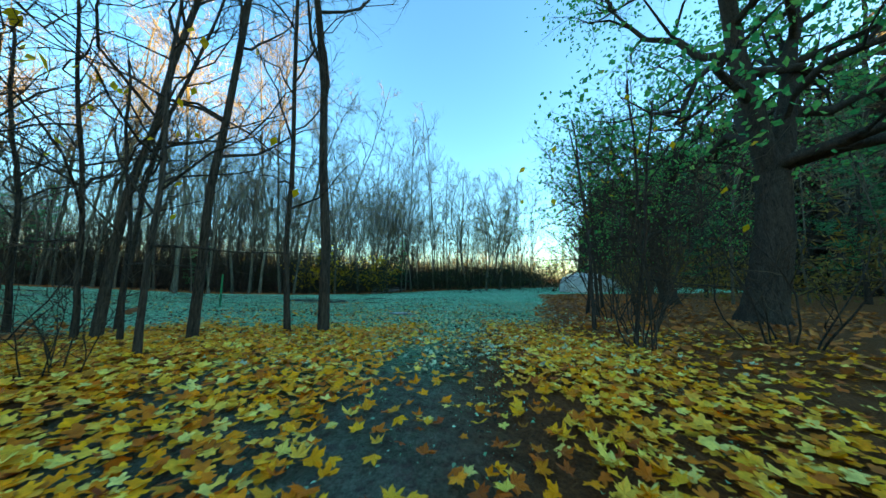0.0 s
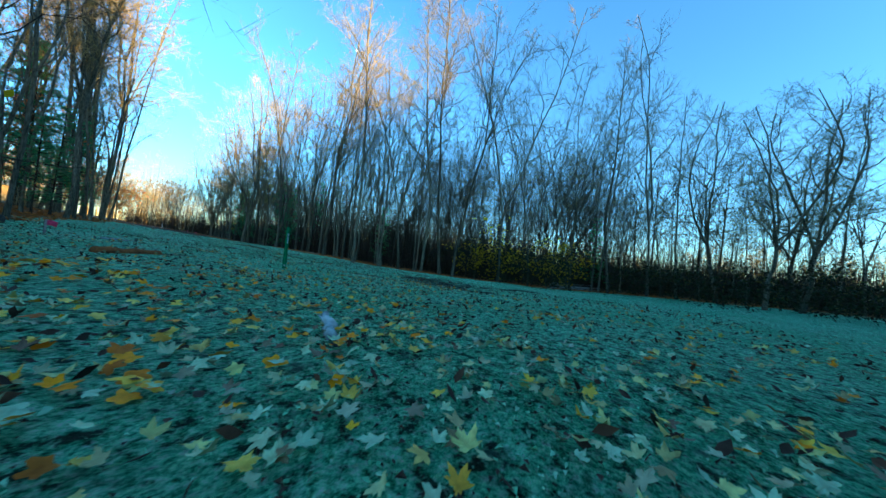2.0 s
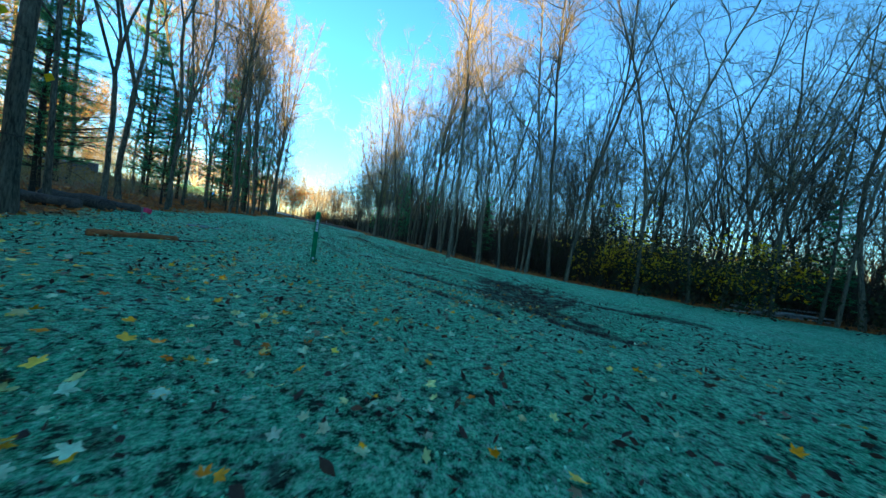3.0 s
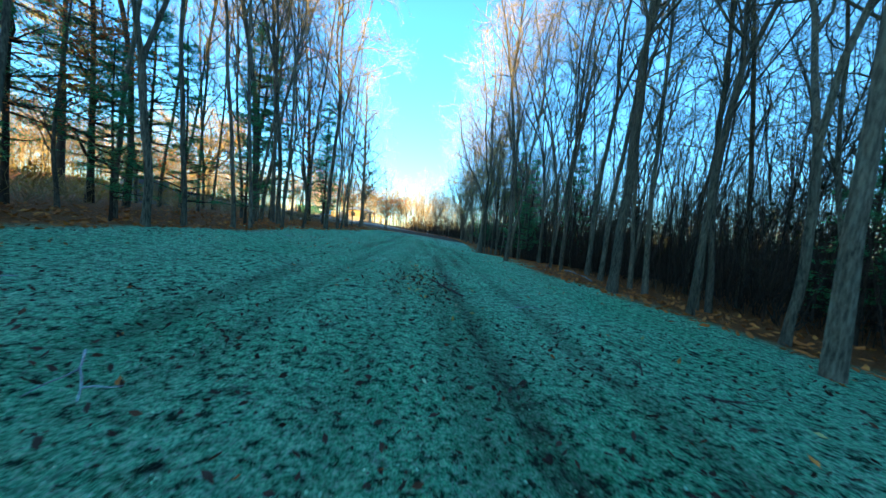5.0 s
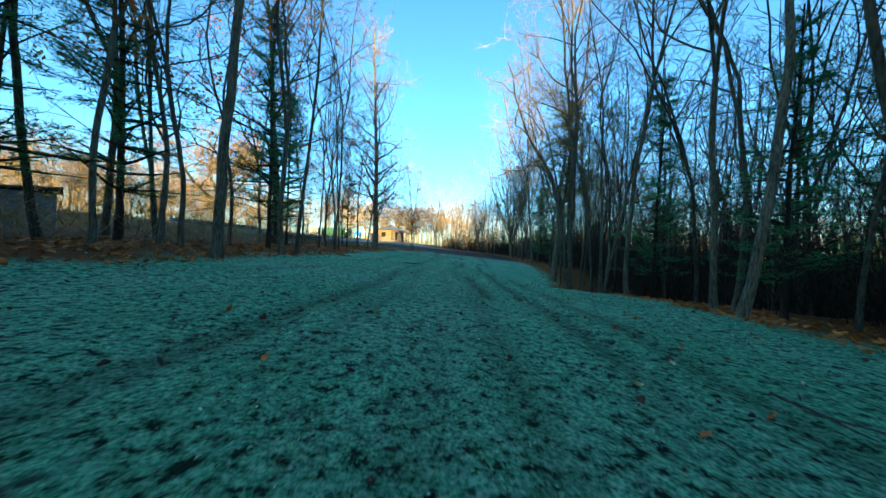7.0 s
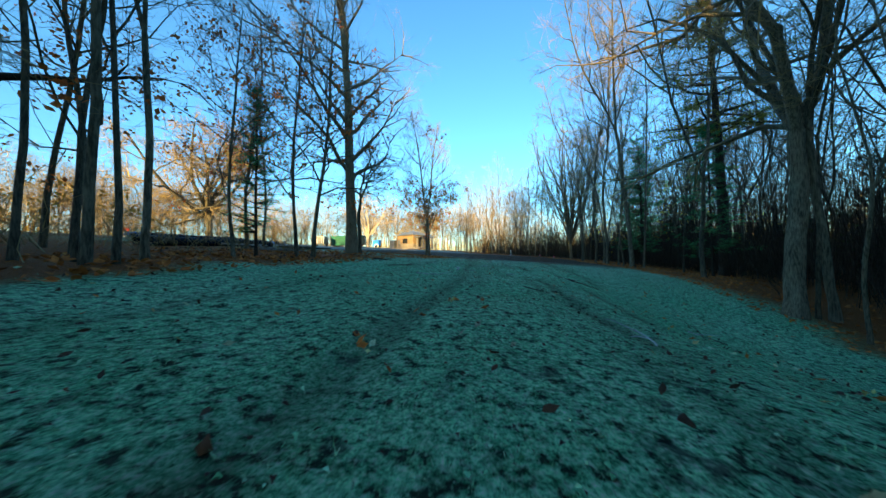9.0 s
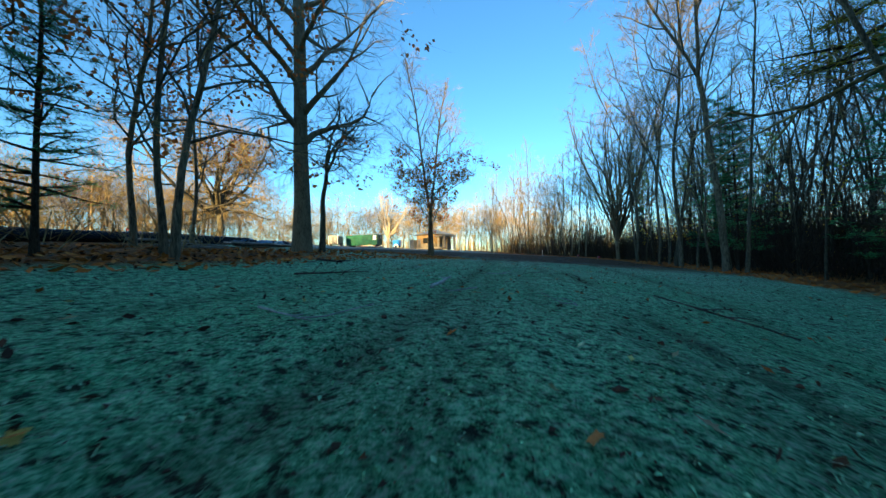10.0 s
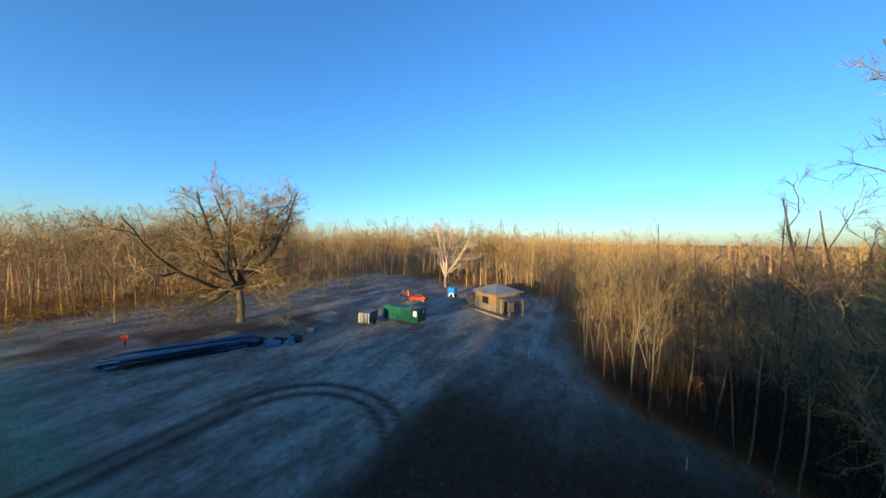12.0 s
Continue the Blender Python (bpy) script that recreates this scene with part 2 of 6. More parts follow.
def skeleton(rng, H, r0, bole=0.4, limbs=12, reach=0.34, angle=0.75, counts=(6, 6), wob=0.10, lift=0.10, forks=1, sides=8, fork_at=0.5, lean=0.0, tip=0.016, spread=(0.18, 0.42)):
    """A bare tree: rows of tubes for trunk and limbs, for the finer branches, and the points of twig tips."""
    stems, fine, tips, shoots = [], [], [], []
    base = shoot(rng, np.zeros(3), unit(np.array((lean, 0, 1.0))), H * (fork_at if forks > 1 else 1.0), 12, wob * 0.3, 0.10)
    rad = lambda f: r0 * (1 - 0.86 * f) ** 0.9 + 0.012
    F = np.linspace(0, fork_at if forks > 1 else 1, 13)
    R = np.array([rad(f) for f in F])
    R[0] *= 1.28
    R[1] *= 1.05
    stems.append((np.vstack([base[:1] - (0, 0, 0.35), base]), np.r_[R[0] * 1.1, R], sides))
    axes = [(base, F)]
    if forks > 1:
        a0 = rng.uniform(0, 6.28)
        axes = []
        for k in range(forks):
            d = side_way(rng, unit(base[-1] - base[-2]), rng.uniform(*spread), a0 + k * 6.28 / forks)
            P = shoot(rng, base[-1], d, H * (1 - fork_at) * rng.uniform(0.85, 1.1), 9, wob * 0.6, 0.07)
            FF = np.linspace(fork_at, 1, 10)
            stems.append((P, np.array([rad(f) * 0.8 for f in FF]), max(5, sides - 2)))
            axes.append((P, FF))
    n_each = max(2, limbs // len(axes))
    for P, FF in axes:
        a0 = rng.uniform(0, 6.28)
        lo = max(bole, FF[0])
        for i in range(n_each):
            f = lo + (0.97 - lo) * (i + rng.uniform(0, 0.8)) / n_each
            t = (f - FF[0]) / (FF[-1] - FF[0]) * (len(P) - 1)
            j = min(int(t), len(P) - 2)
            p = P[j] + (t - j) * (P[j + 1] - P[j])
            d = side_way(rng, unit(P[j + 1] - P[j]), angle * rng.uniform(0.75, 1.25), a0 + i * 2.4)
            ln = H * reach * (1.1 - f) ** 0.6 * rng.uniform(0.65, 1.2)
            r1 = min(0.55 * rad(f), 0.028 * ln + 0.012)
            LP = shoot(rng, p, d, ln, 6, wob * 1.6, lift)
            stems.append((LP, np.linspace(r1, tip, 7), 5))
            for k in range(counts[0]):
                u = rng.uniform(0.2, 1.0) * 6
                m = min(int(u), 5)
                q = LP[m] + (u - m) * (LP[m + 1] - LP[m])
                d2 = side_way(rng, unit(LP[m + 1] - LP[m]), rng.uniform(0.4, 0.95), rng.uniform(0, 6.28))
                l2 = ln * rng.uniform(0.28, 0.55)
                BP = shoot(rng, q, d2, l2, 3, wob * 2, lift)
                fine.append((BP, np.linspace(max(tip * 0.8, r1 * 0.4), tip * 0.5, 4), 3))
                for w in range(counts[1]):
                    u2 = rng.uniform(0.15, 1.0) * 3
                    m2 = min(int(u2), 2)
                    q2 = BP[m2] + (u2 - m2) * (BP[m2 + 1] - BP[m2])
                    d3 = side_way(rng, unit(BP[m2 + 1] - BP[m2]), rng.uniform(0.35, 0.9), rng.uniform(0, 6.28))
                    TP = shoot(rng, q2, d3, l2 * rng.uniform(0.35, 0.7), 2, wob * 2.2, lift)
                    shoots.append(TP)
                    tips.append(TP[-1])
    return stems, fine, np.array(tips), np.array(shoots)


def twig_blades(rng, shoots, per, width):
    """Twigs as bent slivers, each with finer ones springing from it."""
    n = len(shoots)
    d = shoots[:, 2] - shoots[:, 0]
    ln = np.linalg.norm(d, axis=1)[:, None]
    s = np.cross(d, rng.normal(0, 1, (n, 3)))
    s *= width / (np.linalg.norm(s, axis=1)[:, None] + 1e-9)
    V1 = np.stack([shoots[:, 0] - s, shoots[:, 0] + s, shoots[:, 1] + s * 0.8, shoots[:, 1] - s * 0.8, shoots[:, 2]], 1).reshape(-1, 3)
    b = np.arange(n)[:, None] * 5
    F = np.concatenate([b + (0, 1, 2), b + (0, 2, 3), b + (3, 2, 4)])
    m = n * per
    S, D, L = np.repeat(shoots, per, 0), np.repeat(d, per, 0), np.repeat(ln, per, 0)
    u = rng.uniform(0.1, 1.0, (m, 1))
    A = np.where(u < 0.5, S[:, 0] + 2 * u * (S[:, 1] - S[:, 0]), S[:, 1] + (2 * u - 1) * (S[:, 2] - S[:, 1]))
    w = D / L + rng.normal(0, 0.55, (m, 3)) + (0, 0, 0.12)
    w /= np.linalg.norm(w, axis=1)[:, None]
    s = np.cross(w, rng.normal(0, 1, (m, 3)))
    s *= 0.6 * width / (np.linalg.norm(s, axis=1)[:, None] + 1e-9)
    V2 = np.stack([A - s, A + s, A + w * L * rng.uniform(0.35, 0.8, (m, 1))], 1).reshape(-1, 3)
    return np.concatenate([V1, V2]), np.concatenate([F, 5 * n + np.arange(3 * m).reshape(-1, 3)])


def leaf_quads(rng, centres, size, spread, per=1, wide=0.42):
    """Small folded leaves strewn round the given points."""
    C = np.repeat(np.asarray(centres), per, 0)
    C = C + rng.normal(0, spread, C.shape)
    n = len(C)
    a = rng.normal(0, 1, (n, 3))
    a /= np.linalg.norm(a, axis=1)[:, None]
    b = np.cross(a, rng.normal(0, 1, (n, 3)))
    b /= np.linalg.norm(b, axis=1)[:, None]
    s = size * rng.uniform(0.6, 1.25, (n, 1))
    V = np.stack([C - a * s * 0.6, C + b * s * wide, C + a * s * 0.7 + np.cross(a, b) * s * 0.2, C - b * s * wide], 1).reshape(-1, 3)
    return V, np.arange(4 * n).reshape(-1, 4)


def bare_tree(seed, H, r0, bark=None, twig=None, leaves=None, leaf_share=0.0, leaf_size=0.09, leaf_low=None, leaf_spread=0.12, leaf_per=4, blades=4, blade=0.0075, **kw):
    rng = np.random.default_rng(seed)
    stems, fine, tips, shoots = skeleton(rng, H, r0, **kw)
    root = new("tree")
    quads_object("trunk", *tubes(stems[:1]), bark or BARK, root)
    tagged(quads_object("crown", *tubes(stems[1:]), bark or BARK, root), kind="stuff")
    tagged(quads_object("branchwork", *tubes(fine), twig or TWIG, root), kind="stuff")
    tagged(quads_object("brushwood", *twig_blades(rng, shoots, blades, blade), twig or TWIG, root), kind="stuff")
    if leaves:
        pick = tips[rng.random(len(tips)) < leaf_share]
        if leaf_low:
            pick = pick[pick[:, 2] < leaf_low * H]
        tagged(quads_object("foliage", *leaf_quads(rng, pick, leaf_size, leaf_spread, leaf_per), leaves, root, shade=False), kind="stuff")
    return root


def pine_tree(seed, H, r0, needles, crown=0.25, reach=0.22, whorls=13, bark=None, clumps=7):
    """A pine: a straight trunk, whorls of level branches, and sprays of needles along them."""
    rng = np.random.default_rng(seed)
    root = new("pine_tree")
    P = shoot(rng, np.zeros(3), np.array((0, 0, 1.0)), H, 12, 0.015, 0.02)
    R = np.linspace(r0, 0.03, 13)
    R[0] *= 1.3
    quads_object("trunk", *tubes([(np.vstack([P[:1] - (0, 0, 0.3), P]), np.r_[R[0], R], 8)]), bark or DARK_BARK, root)
    rows, C, D = [], [], []
    for i in range(whorls):
        f = crown + (0.98 - crown) * (i + rng.uniform(0, 0.5)) / whorls
        t = f * 12
        j = min(int(t), 11)
        p = P[j] + (t - j) * (P[j + 1] - P[j])
        for k in range(rng.integers(3, 6)):
            a = rng.uniform(0, 6.28)
            ln = H * reach * (1.05 - f) ** 0.7 * rng.uniform(0.55, 1.2)
            B = shoot(rng, p, unit(np.array((math.cos(a), math.sin(a), rng.uniform(-0.12, 0.3)))), ln, 5, 0.08, 0.03)
            rows.append((B, np.linspace(0.012 + 0.018 * ln, 0.008, 6), 4))
            for c in range(clumps):
                u = rng.uniform(0.18, 1.0) * 5
                m = min(int(u), 4)
                C.append(B[m] + (u - m) * (B[m + 1] - B[m]) + rng.normal(0, 0.09 * ln, 3) * (1, 1, 0.35))
                D.append(unit(B[m + 1] - B[m]))
    tagged(quads_object("crown", *tubes(rows), bark or DARK_BARK, root), kind="stuff")
    C, D = np.repeat(np.array(C), 13, 0), np.repeat(np.array(D), 13, 0)
    n = len(C)
    C = C + rng.normal(0, 0.10, (n, 3)) * (1, 1, 0.5)
    w = D * 0.7 + rng.normal(0, 0.6, (n, 3)) * (1, 1, 0.6) - (0, 0, 0.08)
    w /= np.linalg.norm(w, axis=1)[:, None]
    s = np.cross(w, rng.normal(0, 1, (n, 3)))
    s /= np.linalg.norm(s, axis=1)[:, None]
    ln = rng.uniform(0.09, 0.24, (n, 1)) * (H / 12) ** 0.5
    V = np.stack([C - s * 0.013, C + s * 0.013, C + w * ln], 1).reshape(-1, 3)
    tagged(quads_object("foliage", V, np.arange(3 * n).reshape(-1, 3), needles, root, shade=False), kind="stuff")
    return root


def shrub(seed, H, stems_n, bark=None, leaves=None, leaf_n=0, leaf_size=0.07, spread=0.5):
    rng = np.random.default_rng(seed)
    root, rows, fine, tips = new("shrub"), [], [], []
    for k in range(stems_n):
        a = rng.uniform(0, 6.28)
        d = unit(np.array((math.cos(a) * spread, math.sin(a) * spread, 1.0)) * (rng.uniform(0.3, 1.2), rng.uniform(0.3, 1.2), 1))
        h = H * rng.uniform(0.55, 1.1)
        P = shoot(rng, np.array((math.cos(a), math.sin(a), 0)) * rng.uniform(0, 0.25) - (0, 0, 0.1), d, h, 7, 0.13, 0.02)
        rows.append((P, np.linspace(0.005 + 0.0035 * h, 0.003, 8), 5))
        for i in range(7):
            u = rng.uniform(0.2, 1) * 7
            m = min(int(u), 6)
            q = P[m] + (u - m) * (P[m + 1] - P[m])
            B = shoot(rng, q, side_way(rng, unit(P[m + 1] - P[m]), rng.uniform(0.4, 1.1), rng.uniform(0, 6.28)), h * rng.uniform(0.15, 0.4), 3, 0.2, 0.03)
            fine.append((B, np.linspace(0.007, 0.003, 4), 3))
            for w in range(4):
                T = shoot(rng, B[rng.integers(1, 4)], side_way(rng, unit(B[-1] - B[0]), rng.uniform(0.4, 1.0), rng.uniform(0, 6.28)), h * rng.uniform(0.06, 0.16), 1, 0.2, 0.02)
                fine.append((T, np.linspace(0.004, 0.002, 2), 3))
                tips.append(T[-1])
    tagged(quads_object("stem", *tubes(rows), bark or DARK_BARK, root), kind="stuff")
    tagged(quads_object("brushwood", *tubes(fine), DARK_TWIG, root), kind="stuff")
    if leaves:
        tips = np.array(tips)
        tagged(quads_object("foliage", *leaf_quads(rng, tips[rng.integers(0, len(tips), leaf_n)], leaf_size, 0.1, 1), leaves, root, shade=False), kind="stuff")
    return root


def plant(proto, x, y, scale=1.0, turn=0.0, lean=0.0, label="", group="", category="tree"):
    """A copy of a grown plant, standing on the ground."""
    ob = copy_thing(proto, Matrix.Translation((x, y, float(land(x, y)))) @ pose(0, 0, 0, lean, 0, turn))
    ob.scale = (scale,) * 3
    tagged(ob, label, category, group)
    return ob


def prune(protos):
    """Takes away the first of each kind, whose meshes live on in the copies."""
    for p in protos:
        for o in (*p.children_recursive, p):
            bpy.data.objects.remove(o)

# ---- ground ----
def lumps(x, y, cell, seed):
    """Smooth value noise between 0 and 1."""
    T = np.random.default_rng(seed).random((256, 256))
    u, v = x / cell, y / cell
    i, j = np.floor(u).astype(int), np.floor(v).astype(int)
    a, b = u - i, v - j
    a, b = a * a * (3 - 2 * a), b * b * (3 - 2 * b)
    g = lambda p, q: T[p % 256, q % 256]
    return (g(i, j) * (1 - a) + g(i + 1, j) * a) * (1 - b) + (g(i, j + 1) * (1 - a) + g(i + 1, j + 1) * a) * b


def axis(spans):
    out = []
    for a, b, s in spans:
        out.append(np.arange(a, b, s))
    return np.concatenate(out)


gx = np.r_[-3000, -1500, -800, -400, -220, axis(((-140, -60, 6), (-60, -26, 1.0), (-26, -8, 0.45), (-8, -1, 0.21), (-1, 7, 0.12), (7, 8, 0.2), (8, 24, 0.6), (24, 60, 3), (60, 140, 8))), 220, 400, 800, 1500, 3000]
gy = np.r_[-3000, -1500, -800, -400, -200, axis(((-120, -40, 6), (-40, -18, 1.0), (-18, -10, 0.25), (-10, -1, 0.12), (-1, 46, 0.24), (46, 50, 0.4), (50, 72, 0.4), (72, 110, 0.8), (110, 200, 6))), 300, 500, 900, 1800, 3500]
X, Y = np.meshgrid(gx, gy)
Z = land(X, Y)
edge, left = np.interp(Y, EDGE_Y, EDGE_X), np.interp(Y, LEFT_Y, LEFT_X)
wander = 1.2 * (lumps(X, Y, 1.3, 17) - 0.5)
woods = np.maximum.reduce([smooth(-0.5, 0.8, X - edge + wander), smooth(-0.5, 0.7, left - X + wander) * (1 - smooth(46, 50, Y)) * (1 - 0.75 * smooth(39.5, 43, Y) * smooth(-10, -8, X)), smooth(108, 118, Y), smooth(-58, -66, X + 4 * wander) * smooth(20, 30, Y)])
lot = smooth(46, 52, Y) * smooth(2, -3, X + 0.05 * (Y - 50)) * smooth(-64, -55, X)
rng = np.random.default_rng(5)


near = smooth(40, 20, np.abs(X)) * smooth(-30, -18, Y) * smooth(110, 80, Y)
Z = Z + near * (0.10 * (lumps(X, Y, 2.3, 1) - 0.5) + 0.05 * (lumps(X, Y, 0.8, 2) - 0.5) + 0.035 * (lumps(X, Y, 0.33, 3) - 0.5))
# wheel ruts along the lane, churned where they cross the wet corner
rut = np.zeros_like(Z)
for off, deep in ((-2.75, 0.5), (-0.95, 0.7), (-0.4, 0.4), (0.55, 0.35), (1.3, 0.5), (1.75, 0.9), (2.75, 0.8), (3.4, 0.6)):
    cx = off + 0.35 * np.sin(Y * 0.09 + off) + 0.3 * (lumps(Y, Y * 0, 5, 7) - 0.5) + 0.055 * (1 + 0.25 * off) * np.clip(3 - Y, 0, 14) ** 1.6
    rut = np.maximum(rut, deep * np.exp(-(((X - cx) / (0.13 + 0.05 * deep)) ** 2)) * smooth(0.2, 0.5, lumps(X * 2, Y, 3.1, int(off * 10) + 60)))
churn = np.exp(-(((X - 3.4 - 0.5 * (Y + 5.5)) / 1.3) ** 2 + ((Y + 5.5) / 1.6) ** 2)) * smooth(0.4, 0.7, lumps(X + 2 * Y, (Y - 0.45 * X) * 5, 1.0, 19))


def along(points, width):
    """How near each place of the ground lies to a bent line."""
    d = np.full_like(X, 99.0)
    for (xa, ya), (xb, yb) in zip(points[:-1], points[1:]):
        u = np.clip(((X - xa) * (xb - xa) + (Y - ya) * (yb - ya)) / ((xb - xa) ** 2 + (yb - ya) ** 2), 0, 1)
        d = np.minimum(d, np.hypot(X - xa - u * (xb - xa), Y - ya - u * (yb - ya)))
    return np.exp(-((d / width) ** 2))


ragged = smooth(0.22, 0.55, lumps(X + 0.5 * Y, Y - 0.5 * X, 0.45, 71))
for width, line in ((0.17, ((0.7, -3.8), (1.6, -5.3), (1.7, -6.7), (1.7, -7.6), (1.6, -8.1), (1.7, -8.5), (2.2, -9.0))), (0.16, ((3.4, -3.4), (4.0, -5.0), (4.7, -6.0), (5.6, -7.0), (6.3, -7.9))),
                    (0.42, ((3.4, -3.9), (3.1, -5.8), (3.5, -6.3))), (0.10, ((0.0, -4.9), (0.3, -6.0), (0.5, -7.1), (0.7, -7.7))), (0.10, ((5.0, 0.8), (6.1, -0.6), (6.9, -3.2))),
                    (0.24, ((2.3, -7.6), (2.6, -6.6), (2.5, -5.4))), (0.12, ((2.1, -8.3), (2.2, -7.0), (1.9, -5.4))), (0.12, ((1.4, -5.0), (0.8, -4.1), (0.5, -3.4)))):
    churn = np.maximum(churn, 0.95 * along(line, width) * (0.35 + 0.65 * ragged))
rut = np.maximum(rut * smooth(-11, -6, Y) * smooth(72, 60, Y), 1.2 * churn)
Z = Z - 0.05 * rut
ring = track_ring(X, Y)
worn = np.maximum(np.exp(-(((ring - 0.55) / 0.3) ** 2)), np.exp(-(((ring - 1.9) / 0.3) ** 2))) * smooth(44, 48, Y) * smooth(-4, -9, X)
Z = Z - 0.05 * worn
nx, ny = len(gx), len(gy)
V = np.stack([X, Y, Z], -1).reshape(-1, 3)
i, j = np.meshgrid(np.arange(nx - 1), np.arange(ny - 1))
k = (j * nx + i).ravel()
ground = quads_object("ground", V, np.stack([k, k + 1, k + nx + 1, k + nx], -1), BARK)
ground.data.materials.clear()


def layer(ob, name, values):
    a = ob.data.attributes.new(name, "FLOAT", "POINT")
    a.data.foreach_set("value", np.asarray(values, np.float32).ravel())


woods = woods * (1 - 0.9 * smooth(1.3, 0.6, np.abs(Y + 11.9 + 0.1 * X) - 0.2 * lumps(X, Y, 1.0, 12)) * smooth(-16, -13, X) * smooth(-3, -5, X))
woods = woods * (1 - 0.5 * smooth(39.5, 42, Y + lumps(X, Y, 1.2, 14)) * smooth(-26, -21, X) * smooth(0, -3, X) * smooth(60, 55, Y))
lot = np.maximum(lot, (0.4 * smooth(35, 47, Y) + 0.5 * smooth(45, 53, Y)) * smooth(118, 100, Y))
dirt_and_shade = smooth(44, 52, Y) * smooth(-15.5, -12, X) * smooth(3.0, 0.5, X - edge) * smooth(84, 66, Y + 4 * lumps(X, Y, 4.0, 31))
# brown band before the sunlit strip: litter, with shadow put into its colour
dirt_and_shade = np.maximum(dirt_and_shade, 0.85 * along(((-56, 46), (-47, 53), (-42, 62), (-38.5, 71), (-37, 76)), 4.2) * smooth(0.2, 0.5, lumps(X, Y, 2.2, 33)))
dirt_and_shade = np.maximum(dirt_and_shade, 0.85 * worn)
path = smooth(1.5, 0.5, np.abs(Y + 11.9 + 0.1 * X) - 0.45 - 0.2 * lumps(X, Y, 1.0, 12)) * smooth(-7, -8.6, X)
layer(ground, "woods", np.clip(woods * (1 - 0.55 * smooth(44, 52, Y) * smooth(104, 98, Y) * smooth(-3, -1, X - edge) * smooth(3.5, 1.0, X - edge)), 0, 1))
lot = np.maximum(lot, 0.75 * path * smooth(-8.4, -9.8, X))
layer(ground, "lot", lot)
layer(ground, "mud", np.clip(np.maximum.reduce([rut * 0.8 + 2.4 * churn, worn * 0.35, path * 0.4]), 0, 1))
layer(ground, "dirt_and_shade", np.clip(dirt_and_shade, 0, 1))


def ground_material():
    m, N, L, B = material("frosted_ground", 0.85)
    fine, mid, big, clod = noise_node(N, L, 42, 7, 0.82), noise_node(N, L, 5.5, 5, 0.65), noise_node(N, L, 0.45, 4), noise_node(N, L, 13, 6, 0.72)
    attr = {}
    for nm in ("woods", "lot", "mud", "dirt_and_shade"):
        a = N.new("ShaderNodeAttribute")
        a.attribute_name = nm
        attr[nm] = a.outputs["Fac"]
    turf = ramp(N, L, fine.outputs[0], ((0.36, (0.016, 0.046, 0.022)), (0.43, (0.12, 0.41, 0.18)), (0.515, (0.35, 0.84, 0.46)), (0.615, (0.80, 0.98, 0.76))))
    bare = ramp(N, L, fine.outputs[0], ((0.3, (0.03, 0.045, 0.03)), (0.7, (0.13, 0.22, 0.15))))
    patch = ramp(N, L, mid.outputs[0], ((0.30, (1, 1, 1)), (0.44, (0, 0, 0))))
    # low clod noise turns near-black: bare soil plus crevice shade painted in
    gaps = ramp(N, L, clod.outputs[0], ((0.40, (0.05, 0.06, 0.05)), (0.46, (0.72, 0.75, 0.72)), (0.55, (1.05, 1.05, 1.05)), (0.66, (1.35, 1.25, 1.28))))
    tint = ramp(N, L, big.outputs[0], ((0.35, (0.78, 0.92, 0.84)), (0.65, (1.1, 1.05, 1.08))))
    grass = blend(N, L, patch.outputs[0], turf.outputs[0], bare.outputs[0])
    grass = blend(N, L, 1.0, grass, tint.outputs[0], "MULTIPLY")
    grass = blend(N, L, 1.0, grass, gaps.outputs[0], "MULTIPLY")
    gravel = ramp(N, L, fine.outputs[0], ((0.3, (0.19, 0.18, 0.15)), (0.55, (0.43, 0.42, 0.355)), (0.75, (0.64, 0.63, 0.56))))
    soil = ramp(N, L, fine.outputs[0], ((0.3, (0.014, 0.010, 0.007)), (0.7, (0.065, 0.046, 0.030))))
    brown = ramp(N, L, mid.outputs[0], ((0.3, (0.040, 0.022, 0.010)), (0.6, (0.088, 0.052, 0.026)), (0.75, (0.19, 0.135, 0.08))))
    duff = ramp(N, L, fine.outputs[0], ((0.3, (0.05, 0.021, 0.009)), (0.5, (0.24, 0.095, 0.024)), (0.72, (0.45, 0.20, 0.05))))
    streak = noise_node(N, L, 0.5, 6, 0.65, stretch=(1.0, 0.35, 1.0))
    worn_lot = ramp(N, L, streak.outputs[0], ((0.42, (1, 1, 1)), (0.60, (0, 0, 0))))
    lot_col = blend(N, L, worn_lot.outputs[0], gravel.outputs[0], blend(N, L, 0.55, gravel.outputs[0], brown.outputs[0]))
    mott = noise_node(N, L, 1.7, 8, 0.72)
    mottle = ramp(N, L, mott.outputs[0], ((0.34, (0.66, 0.64, 0.62)), (0.50, (0.95, 0.95, 0.95)), (0.66, (1.2, 1.22, 1.25))))
    lot_col = blend(N, L, 1.0, lot_col, mottle.outputs[0], "MULTIPLY")
    col = blend(N, L, attr["lot"], grass, lot_col)
    col = blend(N, L, attr["dirt_and_shade"], col, blend(N, L, 1.0, brown.outputs[0], mottle.outputs[0], "MULTIPLY"))
    col = blend(N, L, attr["woods"], col, duff.outputs[0])
    th = N.new("ShaderNodeMath")
    th.operation = "MULTIPLY_ADD"
    L.new(mid.outputs[0], th.inputs[0])
    th.inputs[1].default_value = 3.0
    th.inputs[2].default_value = -0.55
    gate = N.new("ShaderNodeMath")
    gate.operation, gate.use_clamp = "MULTIPLY", True
    L.new(attr["mud"], gate.inputs[0])
    L.new(th.outputs[0], gate.inputs[1])
